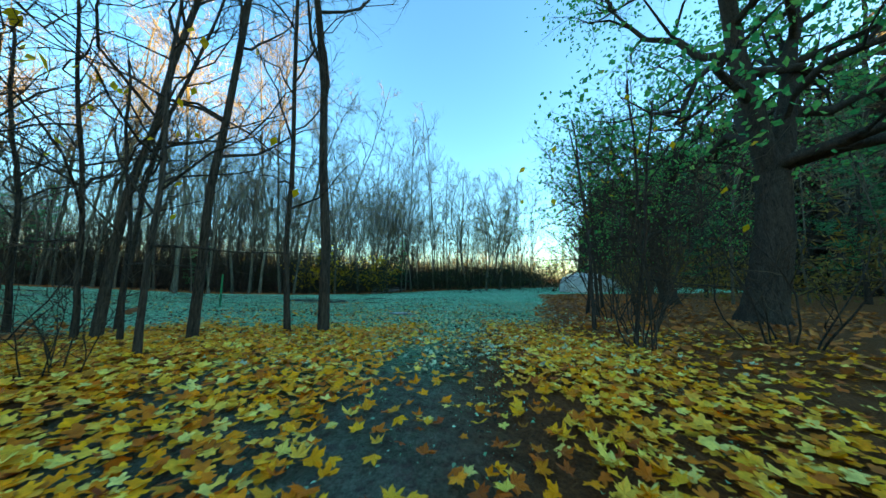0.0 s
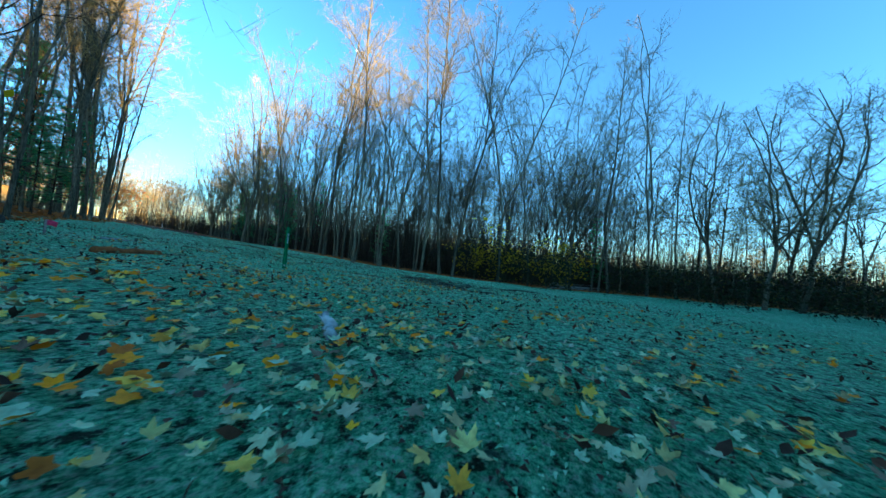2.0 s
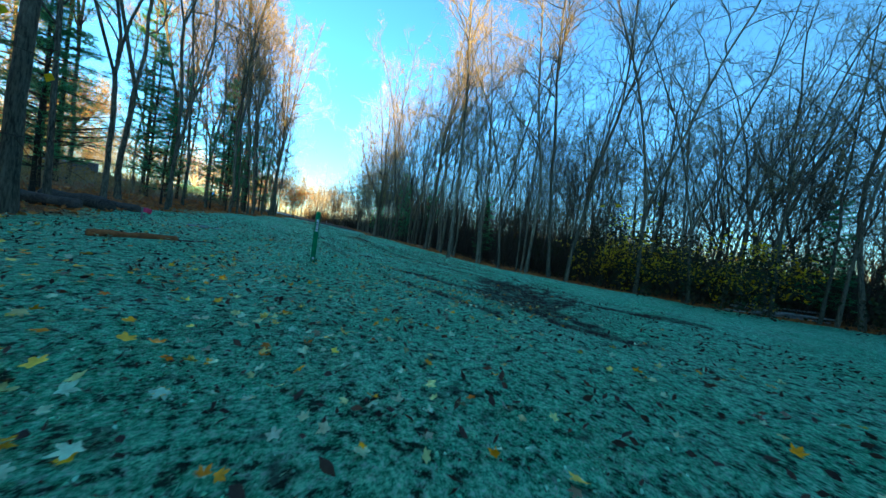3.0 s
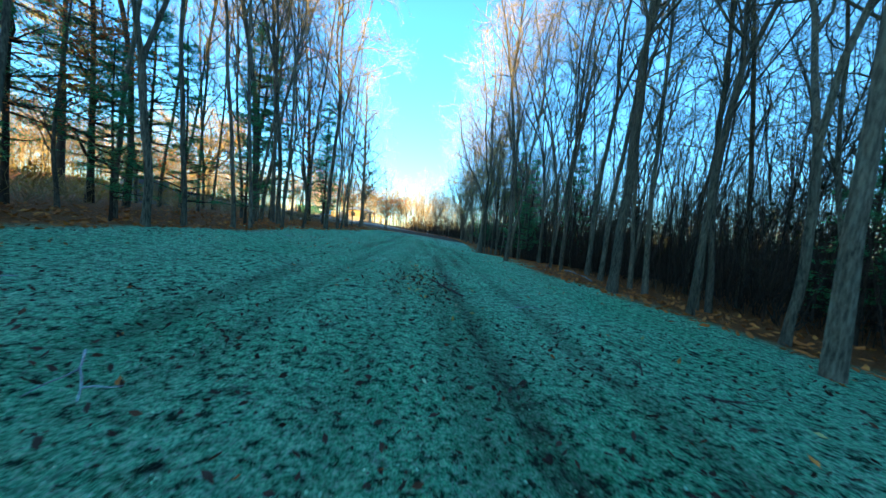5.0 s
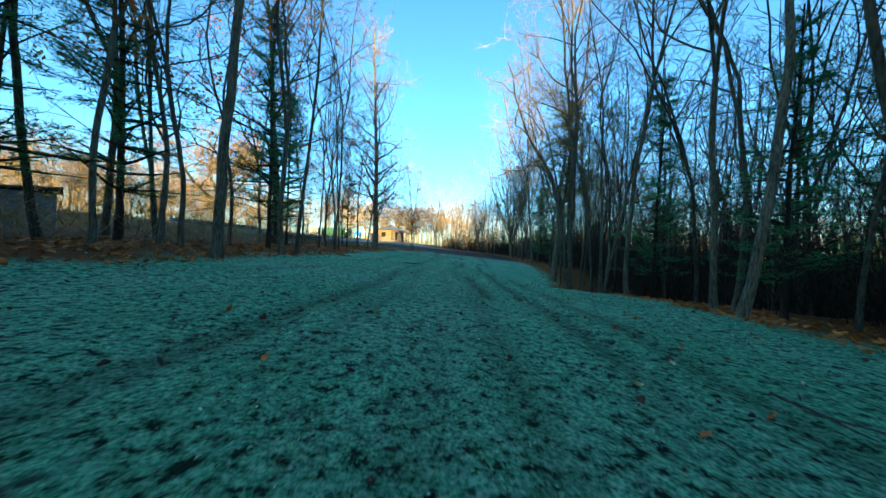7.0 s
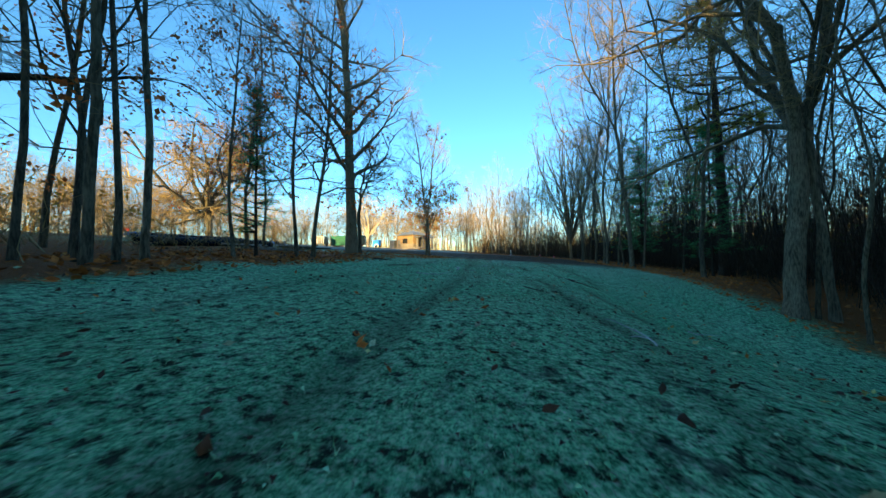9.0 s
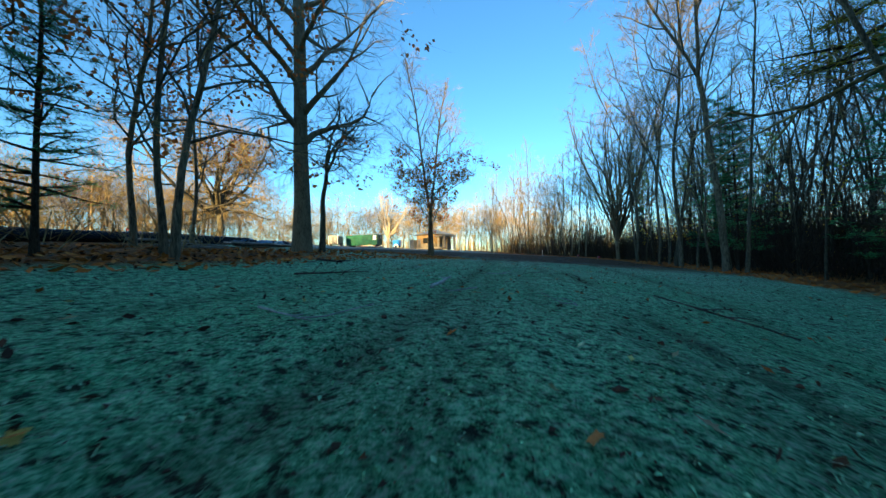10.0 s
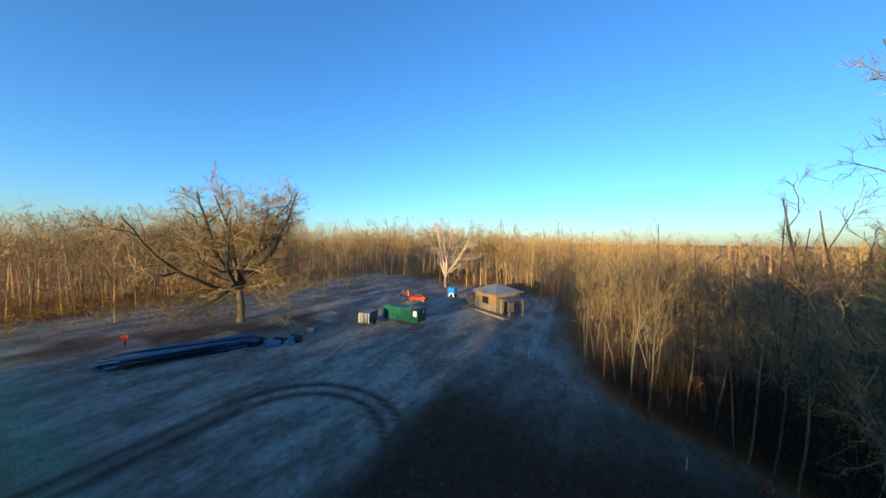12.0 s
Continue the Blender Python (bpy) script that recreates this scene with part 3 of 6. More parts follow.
    col = blend(N, L, gate.outputs[0], col, soil.outputs[0])
    L.new(col, B.inputs["Base Color"])
    h = N.new("ShaderNodeMath")
    h.operation = "MULTIPLY_ADD"
    L.new(mid.outputs[0], h.inputs[0])
    h.inputs[1].default_value = 1.5
    L.new(fine.outputs[0], h.inputs[2])
    h2 = N.new("ShaderNodeMath")
    h2.operation = "MULTIPLY_ADD"
    L.new(clod.outputs[0], h2.inputs[0])
    h2.inputs[1].default_value = 1.6
    L.new(h.outputs[0], h2.inputs[2])
    bump(N, L, B, h2.outputs[0], 1.0, 0.085)
    return m


ground.data.materials.append(ground_material())
tagged(ground, "frosted teal-green grass lane between leaf-strewn woods and gravel", "ground", kind="structure")

# ---- trees ----
def lane_tree(seed, H, r0, forks, fork_at, limbs=20, counts=(6, 5), blades=4, blade=0.0065, bark=None, twig=None, wob=0.15, bole=0.34, **kw):
    """A slender forest-grown tree: rising forks, short limbs that bend upwards, a haze of twigs."""
    return bare_tree(seed, H, r0, bark, twig, limbs=limbs, bole=bole, reach=kw.pop("reach", 0.25), angle=kw.pop("angle", 0.62), counts=counts, lift=0.085, wob=wob, forks=forks,
                     fork_at=fork_at, spread=kw.pop("spread", (0.07, 0.24)), tip=0.009, blades=blades, blade=blade, **kw)


tall = [lane_tree(10 + k, 18, 0.072, f, a, 20 + 2 * k) for k, (f, a) in enumerate(((2, 0.34), (1, 0.5), (3, 0.26), (2, 0.46), (1, 0.5), (2, 0.22)))]
stout = [lane_tree(110 + k, 20, 0.12, f, a, 24, (7, 6), reach=0.30) for k, (f, a) in enumerate(((2, 0.42), (1, 0.5), (3, 0.36)))]
thin = [lane_tree(120 + k, 13.5, 0.042, f, a, 15, (5, 5), 3, bole=0.28) for k, (f, a) in enumerate(((1, 0.5), (2, 0.3), (1, 0.5), (2, 0.45)))]
lite = [lane_tree(20 + k, 16.5, 0.064, f, a, 13, (5, 5), 3, 0.0085) for k, (f, a) in enumerate(((2, 0.3), (1, 0.5), (2, 0.2), (3, 0.35), (1, 0.5)))]
full = [bare_tree(36 + k, 14, 0.11, limbs=16, bole=0.2, reach=0.55, angle=0.85, counts=(4, 5), lift=0.04, wob=0.2, sides=6, forks=2 + k % 2, fork_at=0.3, spread=(0.2, 0.5), blades=5, blade=0.017) for k in range(3)]
# trees for the deep wood, their shade put into the twig colour
full_dark = [lane_tree(136 + k, 15.5, 0.075, 2 + k % 2, 0.28, 15, (4, 4), 4, 0.011, BARK, SHADE_TWIG, reach=0.48, angle=0.85, spread=(0.2, 0.5)) for k in range(4)]
broad = [bare_tree(40 + k, 16, 0.20, limbs=24, bole=0.30, reach=0.46, angle=0.9, counts=(7, 6), lift=0.05, wob=0.24, forks=3, fork_at=0.30, spread=(0.2, 0.5), tip=0.014, blades=5, blade=0.008) for k in range(2)]
broad_far = bare_tree(47, 15, 0.13, limbs=26, bole=0.26, reach=0.42, angle=0.95, counts=(7, 6), lift=0.04, wob=0.24, forks=3, fork_at=0.28, spread=(0.25, 0.6), tip=0.011, blades=5, blade=0.009)
oak = bare_tree(45, 15, 0.36, limbs=54, bole=0.2, reach=0.55, angle=1.0, counts=(9, 8), lift=0.01, wob=0.24, forks=7, fork_at=0.22, spread=(0.35, 1.1), tip=0.018, blades=7, blade=0.018)
pale_oak = bare_tree(46, 15, 0.33, PALE_BARK, PALE_BARK, limbs=30, bole=0.2, reach=0.55, angle=0.7, counts=(7, 5), lift=0.03, wob=0.16, forks=7, fork_at=0.16, spread=(0.2, 0.85), tip=0.024, blades=5, blade=0.02)
# pale twigs put the crown's low sunlight into the bark colour
lone = bare_tree(50, 19, 0.23, TAN_BARK, PALE_BARK, limbs=32, bole=0.16, reach=0.27, angle=1.0, counts=(8, 7), lift=0.06, wob=0.10, tip=0.012, blade=0.006)
fan = bare_tree(51, 15, 0.15, TAN_BARK, TWIG, limbs=52, bole=0.2, reach=0.42, angle=0.6, counts=(6, 5), lift=0.05, forks=13, fork_at=0.12, wob=0.12, tip=0.014, blades=5, blade=0.010)
rusty = [bare_tree(60 + k, 10, 0.058, limbs=20, bole=0.2, reach=0.44, angle=0.85, counts=(6, 5), lift=0.06, wob=0.15, tip=0.008, leaves=LEAF_RUST, leaf_share=0.34, leaf_size=0.1, leaf_per=8, leaf_low=0.9 - 0.3 * k, blade=0.005) for k in range(2)]
pines = [pine_tree(70 + k, 13, 0.105, NEEDLE, crown=0.12, reach=0.21, whorls=25, clumps=10) for k in range(2)]
gold_pine = pine_tree(75, 13, 0.20, NEEDLE_GOLD, crown=0.42, reach=0.36, whorls=13, clumps=20)
bushes = [shrub(80 + k, 2.4, 8) for k in range(3)]
gold_bush = shrub(85, 3.4, 8, leaves=LEAF_GOLD, leaf_n=520, leaf_size=0.11)
ivy_tree = bare_tree(55, 16, 0.09, limbs=16, bole=0.35, reach=0.3, angle=0.7, counts=(5, 5), tip=0.009, leaves=LEAF_TAN, leaf_share=0.30, leaf_size=0.08, leaf_per=6)
rust_low = bare_tree(63, 9.6, 0.06, TAN_BARK, TWIG, limbs=30, bole=0.12, reach=0.34, angle=0.75, counts=(6, 5), lift=0.07, wob=0.17, tip=0.007, blade=0.004, leaves=LEAF_RUST, leaf_share=0.4, leaf_size=0.085, leaf_per=19, leaf_spread=0.10, leaf_low=0.5)
PROTOS = [rust_low, broad_far, *tall, *stout, *thin, *lite, *full, *full_dark, *broad, oak, pale_oak, lone, fan, *rusty, *pines, gold_pine, *bushes, gold_bush, ivy_tree]
rng = np.random.default_rng(11)
pick = lambda kinds: kinds[int(rng.integers(len(kinds)))]


def by_girth(x, y, girth, label, group, lean=2.0):
    """A bare tree whose trunk is so many metres thick."""
    kinds, r = (thin, 0.055) if girth <= 0.15 else (tall, 0.092) if girth <= 0.29 else (stout, 0.155)
    plant(pick(kinds), x, y, min(1.2, max(0.85, girth / (2 * r))), rng.uniform(0, 360), rng.normal(0, lean), label, group)


# wood west of the lane: x, y, girth
WEST_TALL = ((-6.9, -2.7, 0.31), (-8.0, 0.3, 0.15), (-8.1, 2.9, 0.17), (-9.0, 5.9, 0.26), (-6.9, 4.3, 0.13), (-7.6, 6.8, 0.13), (-7.8, 9.0, 0.13), (-7.3, 11.0, 0.13), (-5.8, 11.4, 0.13), (-6.0, 10.4, 0.19),
             (-5.5, 13.2, 0.14), (-5.3, 13.9, 0.13), (-10.4, 14.7, 0.25), (-12.2, 17.1, 0.13), (-11.0, 16.9, 0.14), (-11.4, 18.6, 0.14), (-10.5, 18.6, 0.14), (-12.4, 21.7, 0.14), (-12.1, 22.1, 0.13), (-6.15, 15.5, 0.22),
             (-6.8, 17.1, 0.15), (-10.5, 23.6, 0.22), (-10.8, 25.5, 0.13), (-9.5, 24.3, 0.15), (-7.6, 25.3, 0.15), (-7.7, 17.5, 0.15), (-4.95, 15.7, 0.13), (-5.66, 16.9, 0.21), (-7.4, 18.7, 0.19), (-6.7, 18.5, 0.26),
             (-8.7, 20.9, 0.17), (-7.2, 20.8, 0.14), (-6.3, 22.0, 0.13), (-4.85, 21.5, 0.3), (-4.8, 24.1, 0.19), (-4.75, 24.9, 0.14), (-11.2, 33.3, 0.14), (-6.7, 30.7, 0.085), (-6.6, 31.3, 0.085), (-5.9, 31.0, 0.15), (-5.8, 31.3, 0.085), (-6.5, 32.2, 0.13),
             (-13.5, 12, 0.2))
for x, y, g in WEST_TALL:
    by_girth(x, y, g, "tall bare grey-barked tree at the wood's edge", "trees west of the lane", 0.9)
plant(thin[0], -4.6, 17.1, 1.05, 90, 11, "slender pale tree leaning out over the lane", "trees west of the lane")
for x, y, k in ((-6.6, 36.9, 0.9), (-5.7, 36.5, 0.95), (-9.3, 29.5, 1.0), (-7.4, 22.5, 1.1), (-9.8, 38.2, 1.0), (-6.9, 34.6, 0.7), (-11.0, 40.5, 0.9), (-11.5, 13.5, 0.8), (-9.6, 11.8, 0.7), (-8.6, 32.4, 0.95)):
    plant(pick(rusty), x, y, k, rng.uniform(0, 360), 0, "young oak with clinging russet leaves", "oaks")
plant(pines[0], -9.4, -1.4, 0.8, 80, 0, "tall dark-trunked pine at the wood's edge", "pines", "pine tree")
rust_tall = bare_tree(64, 16, 0.2, DARK_BARK, DARK_TWIG, limbs=26, bole=0.16, reach=0.36, angle=0.95, counts=(6, 5), lift=0.02, wob=0.14, sides=10, tip=0.009, blade=0.005, leaves=LEAF_RUST, leaf_share=0.4, leaf_size=0.1, leaf_per=8)
PROTOS.append(rust_tall)
plant(rust_tall, -9.4, 30.9, 1.0, 40, 0, "dark-trunked oak hung with russet leaves", "oaks")
for x, y, k in ((-8.2, 19.5, 0.85), (-8.8, 22.6, 0.9), (-6.4, 25.8, 0.75), (-11.5, 14.5, 1.0), (-14, 12, 1.1), (-10.5, 4.5, 0.7), (-12.5, 1.0, 0.9), (-7.3, 28.5, 0.6), (-6.9, 35.4, 0.42), (-9.9, 15.0, 0.7), (-8.2, 7.6, 0.42),
                (-6.6, 12.4, 0.45), (-5.9, 14.6, 0.45), (-9.2, 2.0, 0.5), (-10.0, 11.0, 0.7), (-7.0, 10.6, 0.36)):
    plant(pick(pines), x, y, k, rng.uniform(0, 360), 0, "dark green pine among bare trunks", "pines", "pine tree")
crooked = bare_tree(58, 5.6, 0.09, BARK, DARK_TWIG, limbs=24, bole=0.25, reach=0.55, angle=1.0, counts=(7, 6), lift=0.03, wob=0.26, forks=3, fork_at=0.5, spread=(0.3, 0.7), tip=0.007, blades=3, blade=0.004)
PROTOS.append(crooked)
for x, y, k, a in ((-3.85, 46.2, 1.0, 20), (-3.6, 45.95, 0.95, 200)):
    plant(rust_low, x, y, k, a, 0, "slim oak with russet leaves low down", "oaks")
plant(crooked, -6.3, 41.4, 1.05, 250, 3, "small crooked tree with dark tangled branches", "", "tree")
plant(lone, -6.2, 40.3, 1.0, 30, 0, "lone tall tree with pale branches catching the sun", "", "tree")

# wood east of the lane
EAST_TALL = ((6.98, 10.3, 0.32), (8.4, 13.0, 0.21), (8.7, 14.4, 0.23), (7.6, 15.7, 0.15), (5.65, 16.6, 0.23), (6.95, 18.5, 0.13), (9.9, 19.1, 0.27), (10.1, 18.4, 0.15), (7.1, 20.9, 0.2), (7.9, 22.5, 0.18), (7.9, 26.4, 0.18), (8.0, 28.7, 0.16),
             (9.9, 33.8, 0.18), (10.2, 42.9, 0.22), (9.4, 36.9, 0.23), (10.1, 49.5, 0.36), (9.6, 52.4, 0.23), (14.3, -1.8, 0.26), (11.7, 0.5, 0.22), (11.2, 1.3, 0.25), (10.5, 2.5, 0.2), (9.4, 3.8, 0.2), (8.4, 4.8, 0.16), (6.6, 5.4, 0.22), (7.6, 6.6, 0.16),
             (7.4, 8.2, 0.16), (23.7, -10.2, 0.22), (16.5, -3.2, 0.18), (19.5, -5.4, 0.18), (21.5, -7.8, 0.22), (9.8, 55.5, 0.2), (9.9, 59.5, 0.22))
for x, y, g in EAST_TALL:
    by_girth(x, y, g, "tall bare tree at the edge of the dark wood", "trees east of the lane", 2.5)
by_girth(7.9, 32.1, 0.42, "dark-trunked bare tree at the edge of the wood", "trees east of the lane", 0.5)
for x, y, k, kind in ((8.55, 37.0, 1.1, broad), (22.9, -16.5, 0.95, (broad_far,)), (28, -14.5, 1.1, (broad_far,)), (36, -20, 1.0, (broad_far,)), (24.6, -18.4, 0.95, (broad_far,))):
    plant(pick(kind), x, y, k, rng.uniform(0, 360), 0, "broad crooked bare tree with spreading limbs", "trees east of the lane")
plant(gold_pine, -39, 29, 1.45, 120, 0, "pine with sunlit yellow-green needles", "pines", "pine tree")
plant(gold_pine, -23, 24, 1.2, 0, 0, "pine with sunlit yellow-green needles", "pines", "pine tree")
plant(gold_pine, 12.8, 45.2, 1.35, 0, 0, "pine with sunlit yellow-green needles", "pines", "pine tree")
plant(fan, 11.0, 67.7, 1.13, 100, 0, "many-stemmed bare tree fanning upwards in sunlight", "", "tree")
DEEP, BEYOND, ACROSS = [], [], []
for y in np.arange(-26, 86, 1.15):
    e = float(np.interp(y, EDGE_Y, EDGE_X))
    for d in (rng.uniform(0.5, 5), 5 + 9 * rng.random(), 13 + 26 * rng.random()):
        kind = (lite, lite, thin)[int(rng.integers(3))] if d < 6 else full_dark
        row = (ivy_tree if rng.random() < 0.05 else pick(kind), e + d, y + rng.uniform(-0.5, 0.5), rng.uniform(0.72, 1.05), rng.uniform(0, 360), rng.normal(0, 4.0))
        if (y < -9 and (d > 5 or rng.random() < 0.15)) or (37.5 < y < 47 and d < 8):
            continue
        if d < 5:
            plant(*row, "bare tree standing in the shaded wood", "trees east of the lane")
        else:
            DEEP.append(row)
for y in np.arange(-20, 80, 2.2):
    e = float(np.interp(y, EDGE_Y, EDGE_X))
    plant(pick(bushes), e + rng.uniform(1.6, 7), y, rng.uniform(0.6, 1.3), rng.uniform(0, 360), 0, "leafless thicket shrub in the wood", "shrubs", "shrub")
for x, y, k in ((15.5, -1.0, 1.05), (17.5, -2.9, 1.2), (14.0, 0.6, 0.8), (19.4, -4.4, 1.1), (16.4, 0.4, 1.5), (21.5, -4.5, 1.3)):
    plant(gold_bush, x, y, k, rng.uniform(0, 360), 0, "shrub with bright yellow autumn leaves", "shrubs", "shrub")
for x, y, k in ((22, -6.5, 0.5), (12, 22, 0.7), (10, 28, 0.8), (13.5, 55, 0.9), (8.6, 21.5, 0.55), (11.5, 51, 0.7), (24, 80, 1.1), (30, 75, 1.2), (22, 90, 1.2), (36, 92, 1.2), (11.0, 43.5, 0.6), (10.6, 7.5, 0.4)):
    plant(pick(pines), x, y, k, rng.uniform(0, 360), 0, "dark green pine in the east wood", "pines", "pine tree")

# by the start of the way
dark_slim = [bare_tree(30 + k, 12, 0.042, DARK_BARK, DARK_TWIG, limbs=18, bole=0.2, reach=0.22, angle=0.8, counts=(6, 5), lift=0.04, wob=0.2, sides=12, tip=0.007, blades=4, blade=0.0032) for k in range(3)]
PROTOS += dark_slim
for x, y, k, a, j in ((-7.39, -8.11, 1.1, -1, 0), (-6.5, -9.68, 1.5, 0, 1), (-7.5, -6.8, 1.1, 2, 2), (-6.62, -9.1, 0.85, 1, 0), (-6.7, -6.2, 0.8, 1, 1)):
    plant(dark_slim[j], x, y, k, rng.uniform(0, 360), a, "slender dark-stemmed tree standing in yellow leaves", "trees round the opening")
sapling = bare_tree(57, 4.4, 0.022, DARK_BARK, DARK_TWIG, limbs=14, bole=0.25, reach=0.55, angle=1.0, counts=(5, 4), lift=0.02, wob=0.2, sides=6, tip=0.004, blades=3, blade=0.002, leaves=LEAF_GOLD, leaf_share=0.035, leaf_size=0.11, leaf_per=1, leaf_spread=0.02)
PROTOS.append(sapling)
for x, y, k, a in ((-8.9, -8.9, 1.0, 20), (-7.6, -6.6, 1.2, 140), (-9.6, -7.0, 1.0, 250), (-7.9, -7.6, 0.9, 70), (-8.4, -5.2, 1.3, 200), (-9.3, -6.0, 1.3, 310), (-7.2, -5.0, 1.2, 100)):
    plant(sapling, x, y, k, a, 0, "maple sapling with a few yellow leaves", "saplings", "tree")
for x, y, k, a, ln in ((-6.2, -14.6, 1.1, 60, 14), (-2.6, -16.2, 1.4, 20, 10), (-7.7, -14.4, 0.8, 310, 6), (-4.4, -16.9, 1.4, 140, 4)):
    plant(sapling, x, y, k, a, ln, "arching bare sapling over fallen leaves", "saplings", "tree")
green_tree = bare_tree(92, 13, 0.44, DARK_BARK, DARK_BARK, leaves=LEAF_GREEN, leaf_share=0.6, leaf_size=0.12, leaf_spread=0.36, leaf_per=16, limbs=24, bole=0.22, reach=0.62, angle=1.1, counts=(8, 6), lift=-0.005, wob=0.2, forks=2, fork_at=0.3)
PROTOS.append(green_tree)
leafy_sapling = bare_tree(93, 6.5, 0.045, DARK_BARK, DARK_TWIG, limbs=18, bole=0.25, reach=0.5, angle=1.0, counts=(6, 5), lift=0.0, wob=0.2, sides=7, tip=0.005, blades=2, blade=0.003, leaves=LEAF_GREEN, leaf_share=0.4, leaf_size=0.085, leaf_per=5, leaf_spread=0.14)
PROTOS.append(leafy_sapling)
for x, y, k, a in ((-3.0, -16.3, 0.9, 10), (-1.2, -17.4, 1.0, 130)):
    plant(leafy_sapling, x, y, k, a, 0, "thin-stemmed maple keeping green leaves", "saplings", "tree")
plant(green_tree, -4.1, -19.9, 1.0, 60, 0, "large dark-trunked tree still in green leaf", "", "tree")
plant(green_tree, 2.4, -22.5, 0.8, 200, 0, "large dark-trunked tree still in green leaf", "", "tree")
for x, y, k in ((-8.0, -14.35, 0.9), (-6.6, -15.2, 1.1), (-4.4, -15.9, 1.4), (-7.5, -16.6, 1.3), (-9.4, -8.8, 0.5), (-8.0, -6.0, 0.9), (-3.0, -17.5, 1.4), (-1.0, -19, 1.4), (-8.8, -4.5, 1.2)):
    plant(pick(bushes), x, y, k, rng.uniform(0, 360), 0, "leafless many-stemmed shrub in fallen leaves", "shrubs", "shrub")
for x, y, k in ((-10, -2.5, 0.45), (-8.9, -3.6, 0.55), (-9.6, -1.6, 0.5), (9, -30, 1.0), (4, -34, 1.1)):
    plant(pick(pines), x, y, k, rng.uniform(0, 360), 0, "dark green pine by the opening", "pines", "pine tree")
for n in range(14):
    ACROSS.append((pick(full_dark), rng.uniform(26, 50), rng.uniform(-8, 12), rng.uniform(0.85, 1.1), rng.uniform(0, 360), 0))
for n in range(18):
    plant(pick(lite), rng.uniform(-2, 22), rng.uniform(-38, -24), rng.uniform(0.6, 0.9), rng.uniform(0, 360), 0, "bare tree behind the leafy opening", "trees round the opening")

# round the gravel lot
plant(oak, -43.4, 67.3, 1.25, 40, 0, "great spreading bare oak on the open ground", "", "tree")
plant(pale_oak, -34.2, 107.5, 1.0, 0, 0, "pale wide-spreading bare tree in full sun", "", "tree")
for n in range(36):
    BEYOND.append((pick(full), rng.uniform(-86, -58), rng.uniform(46, 92), rng.uniform(0.85, 1.15), rng.uniform(0, 360), 0))
for n in range(52):
    a = rng.uniform(0, 1)
    x, y = -84 + 76 * a + rng.uniform(-5, 5), 82 + 34 * math.sin(a * 2.2) + rng.uniform(-2, 16)
    BEYOND.append((pick((full, full, full, lite, (ivy_tree,))[int(rng.integers(5))]), x, y, rng.uniform(0.8, 1.1), rng.uniform(0, 360), 0))
for x, y, k in ((-8, 104, 0.85), (-3, 106, 0.9), (2, 103, 0.8), (6.5, 99, 0.8), (-12.5, 108, 0.95), (-6, 110, 1.0), (10, 96, 0.85), (-17, 109, 0.8)):
    plant(pick(full), x, y, k, rng.uniform(0, 360), 0, "rounded bare tree with warm-lit twigs", "trees beyond the lot")
for x, y in ((1.0, 76), (1.0, 88), (-3, 93), (4, 84), (7, 78), (-6, 97), (5, 92), (0, 100), (2.5, 79.5)):
    plant(pick(lite), x, y, rng.uniform(0.6, 0.85), rng.uniform(0, 360), 0, "bare tree beside the small building", "trees beyond the lot")
def joined(name, rows, label, category="woods"):
    """Many grown trees of a wood, joined into one mesh for each kind of bark."""
    sets = {}
    for proto, x, y, s, turn, lean in rows:
        m = np.array(Matrix.Translation((x, y, float(land(x, y)))) @ pose(0, 0, 0, lean, 0, turn))
        for o in proto.children:
            me = o.data
            co = np.empty(len(me.vertices) * 3, np.float32)
            me.vertices.foreach_get("co", co)
            lo = np.empty(len(me.loops), np.int32)
            me.loops.foreach_get("vertex_index", lo)
            k = len(me.loops) // len(me.polygons)
            sets.setdefault((me.materials[0], k), []).append((co.reshape(-1, 3) * s @ m[:3, :3].T + m[:3, 3], lo.reshape(-1, k)))
    for (mat, k), items in sets.items():
        base, Vs, Fs = 0, [], []
        for co, f in items:
            Vs.append(co)
            Fs.append(f + base)
            base += len(co)
        tagged(quads_object(name, np.concatenate(Vs), np.concatenate(Fs), mat), label, category, kind="stuff")


WEST = [(pick(full), rng.uniform(-46, -18), rng.uniform(-12, 24), rng.uniform(0.8, 1.1), rng.uniform(0, 360), 0) for n in range(12)]
joined("west_wood", WEST, "bare trees in the western wood")
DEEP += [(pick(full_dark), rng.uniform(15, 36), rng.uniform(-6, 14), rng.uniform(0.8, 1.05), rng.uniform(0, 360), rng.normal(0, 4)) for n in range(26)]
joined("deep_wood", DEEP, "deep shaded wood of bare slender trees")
joined("sunlit_wood", BEYOND, "golden sunlit bare trees beyond the gravel lot")
joined("field_wood", ACROSS, "bare brown wood across the frosted field")
prune(PROTOS)


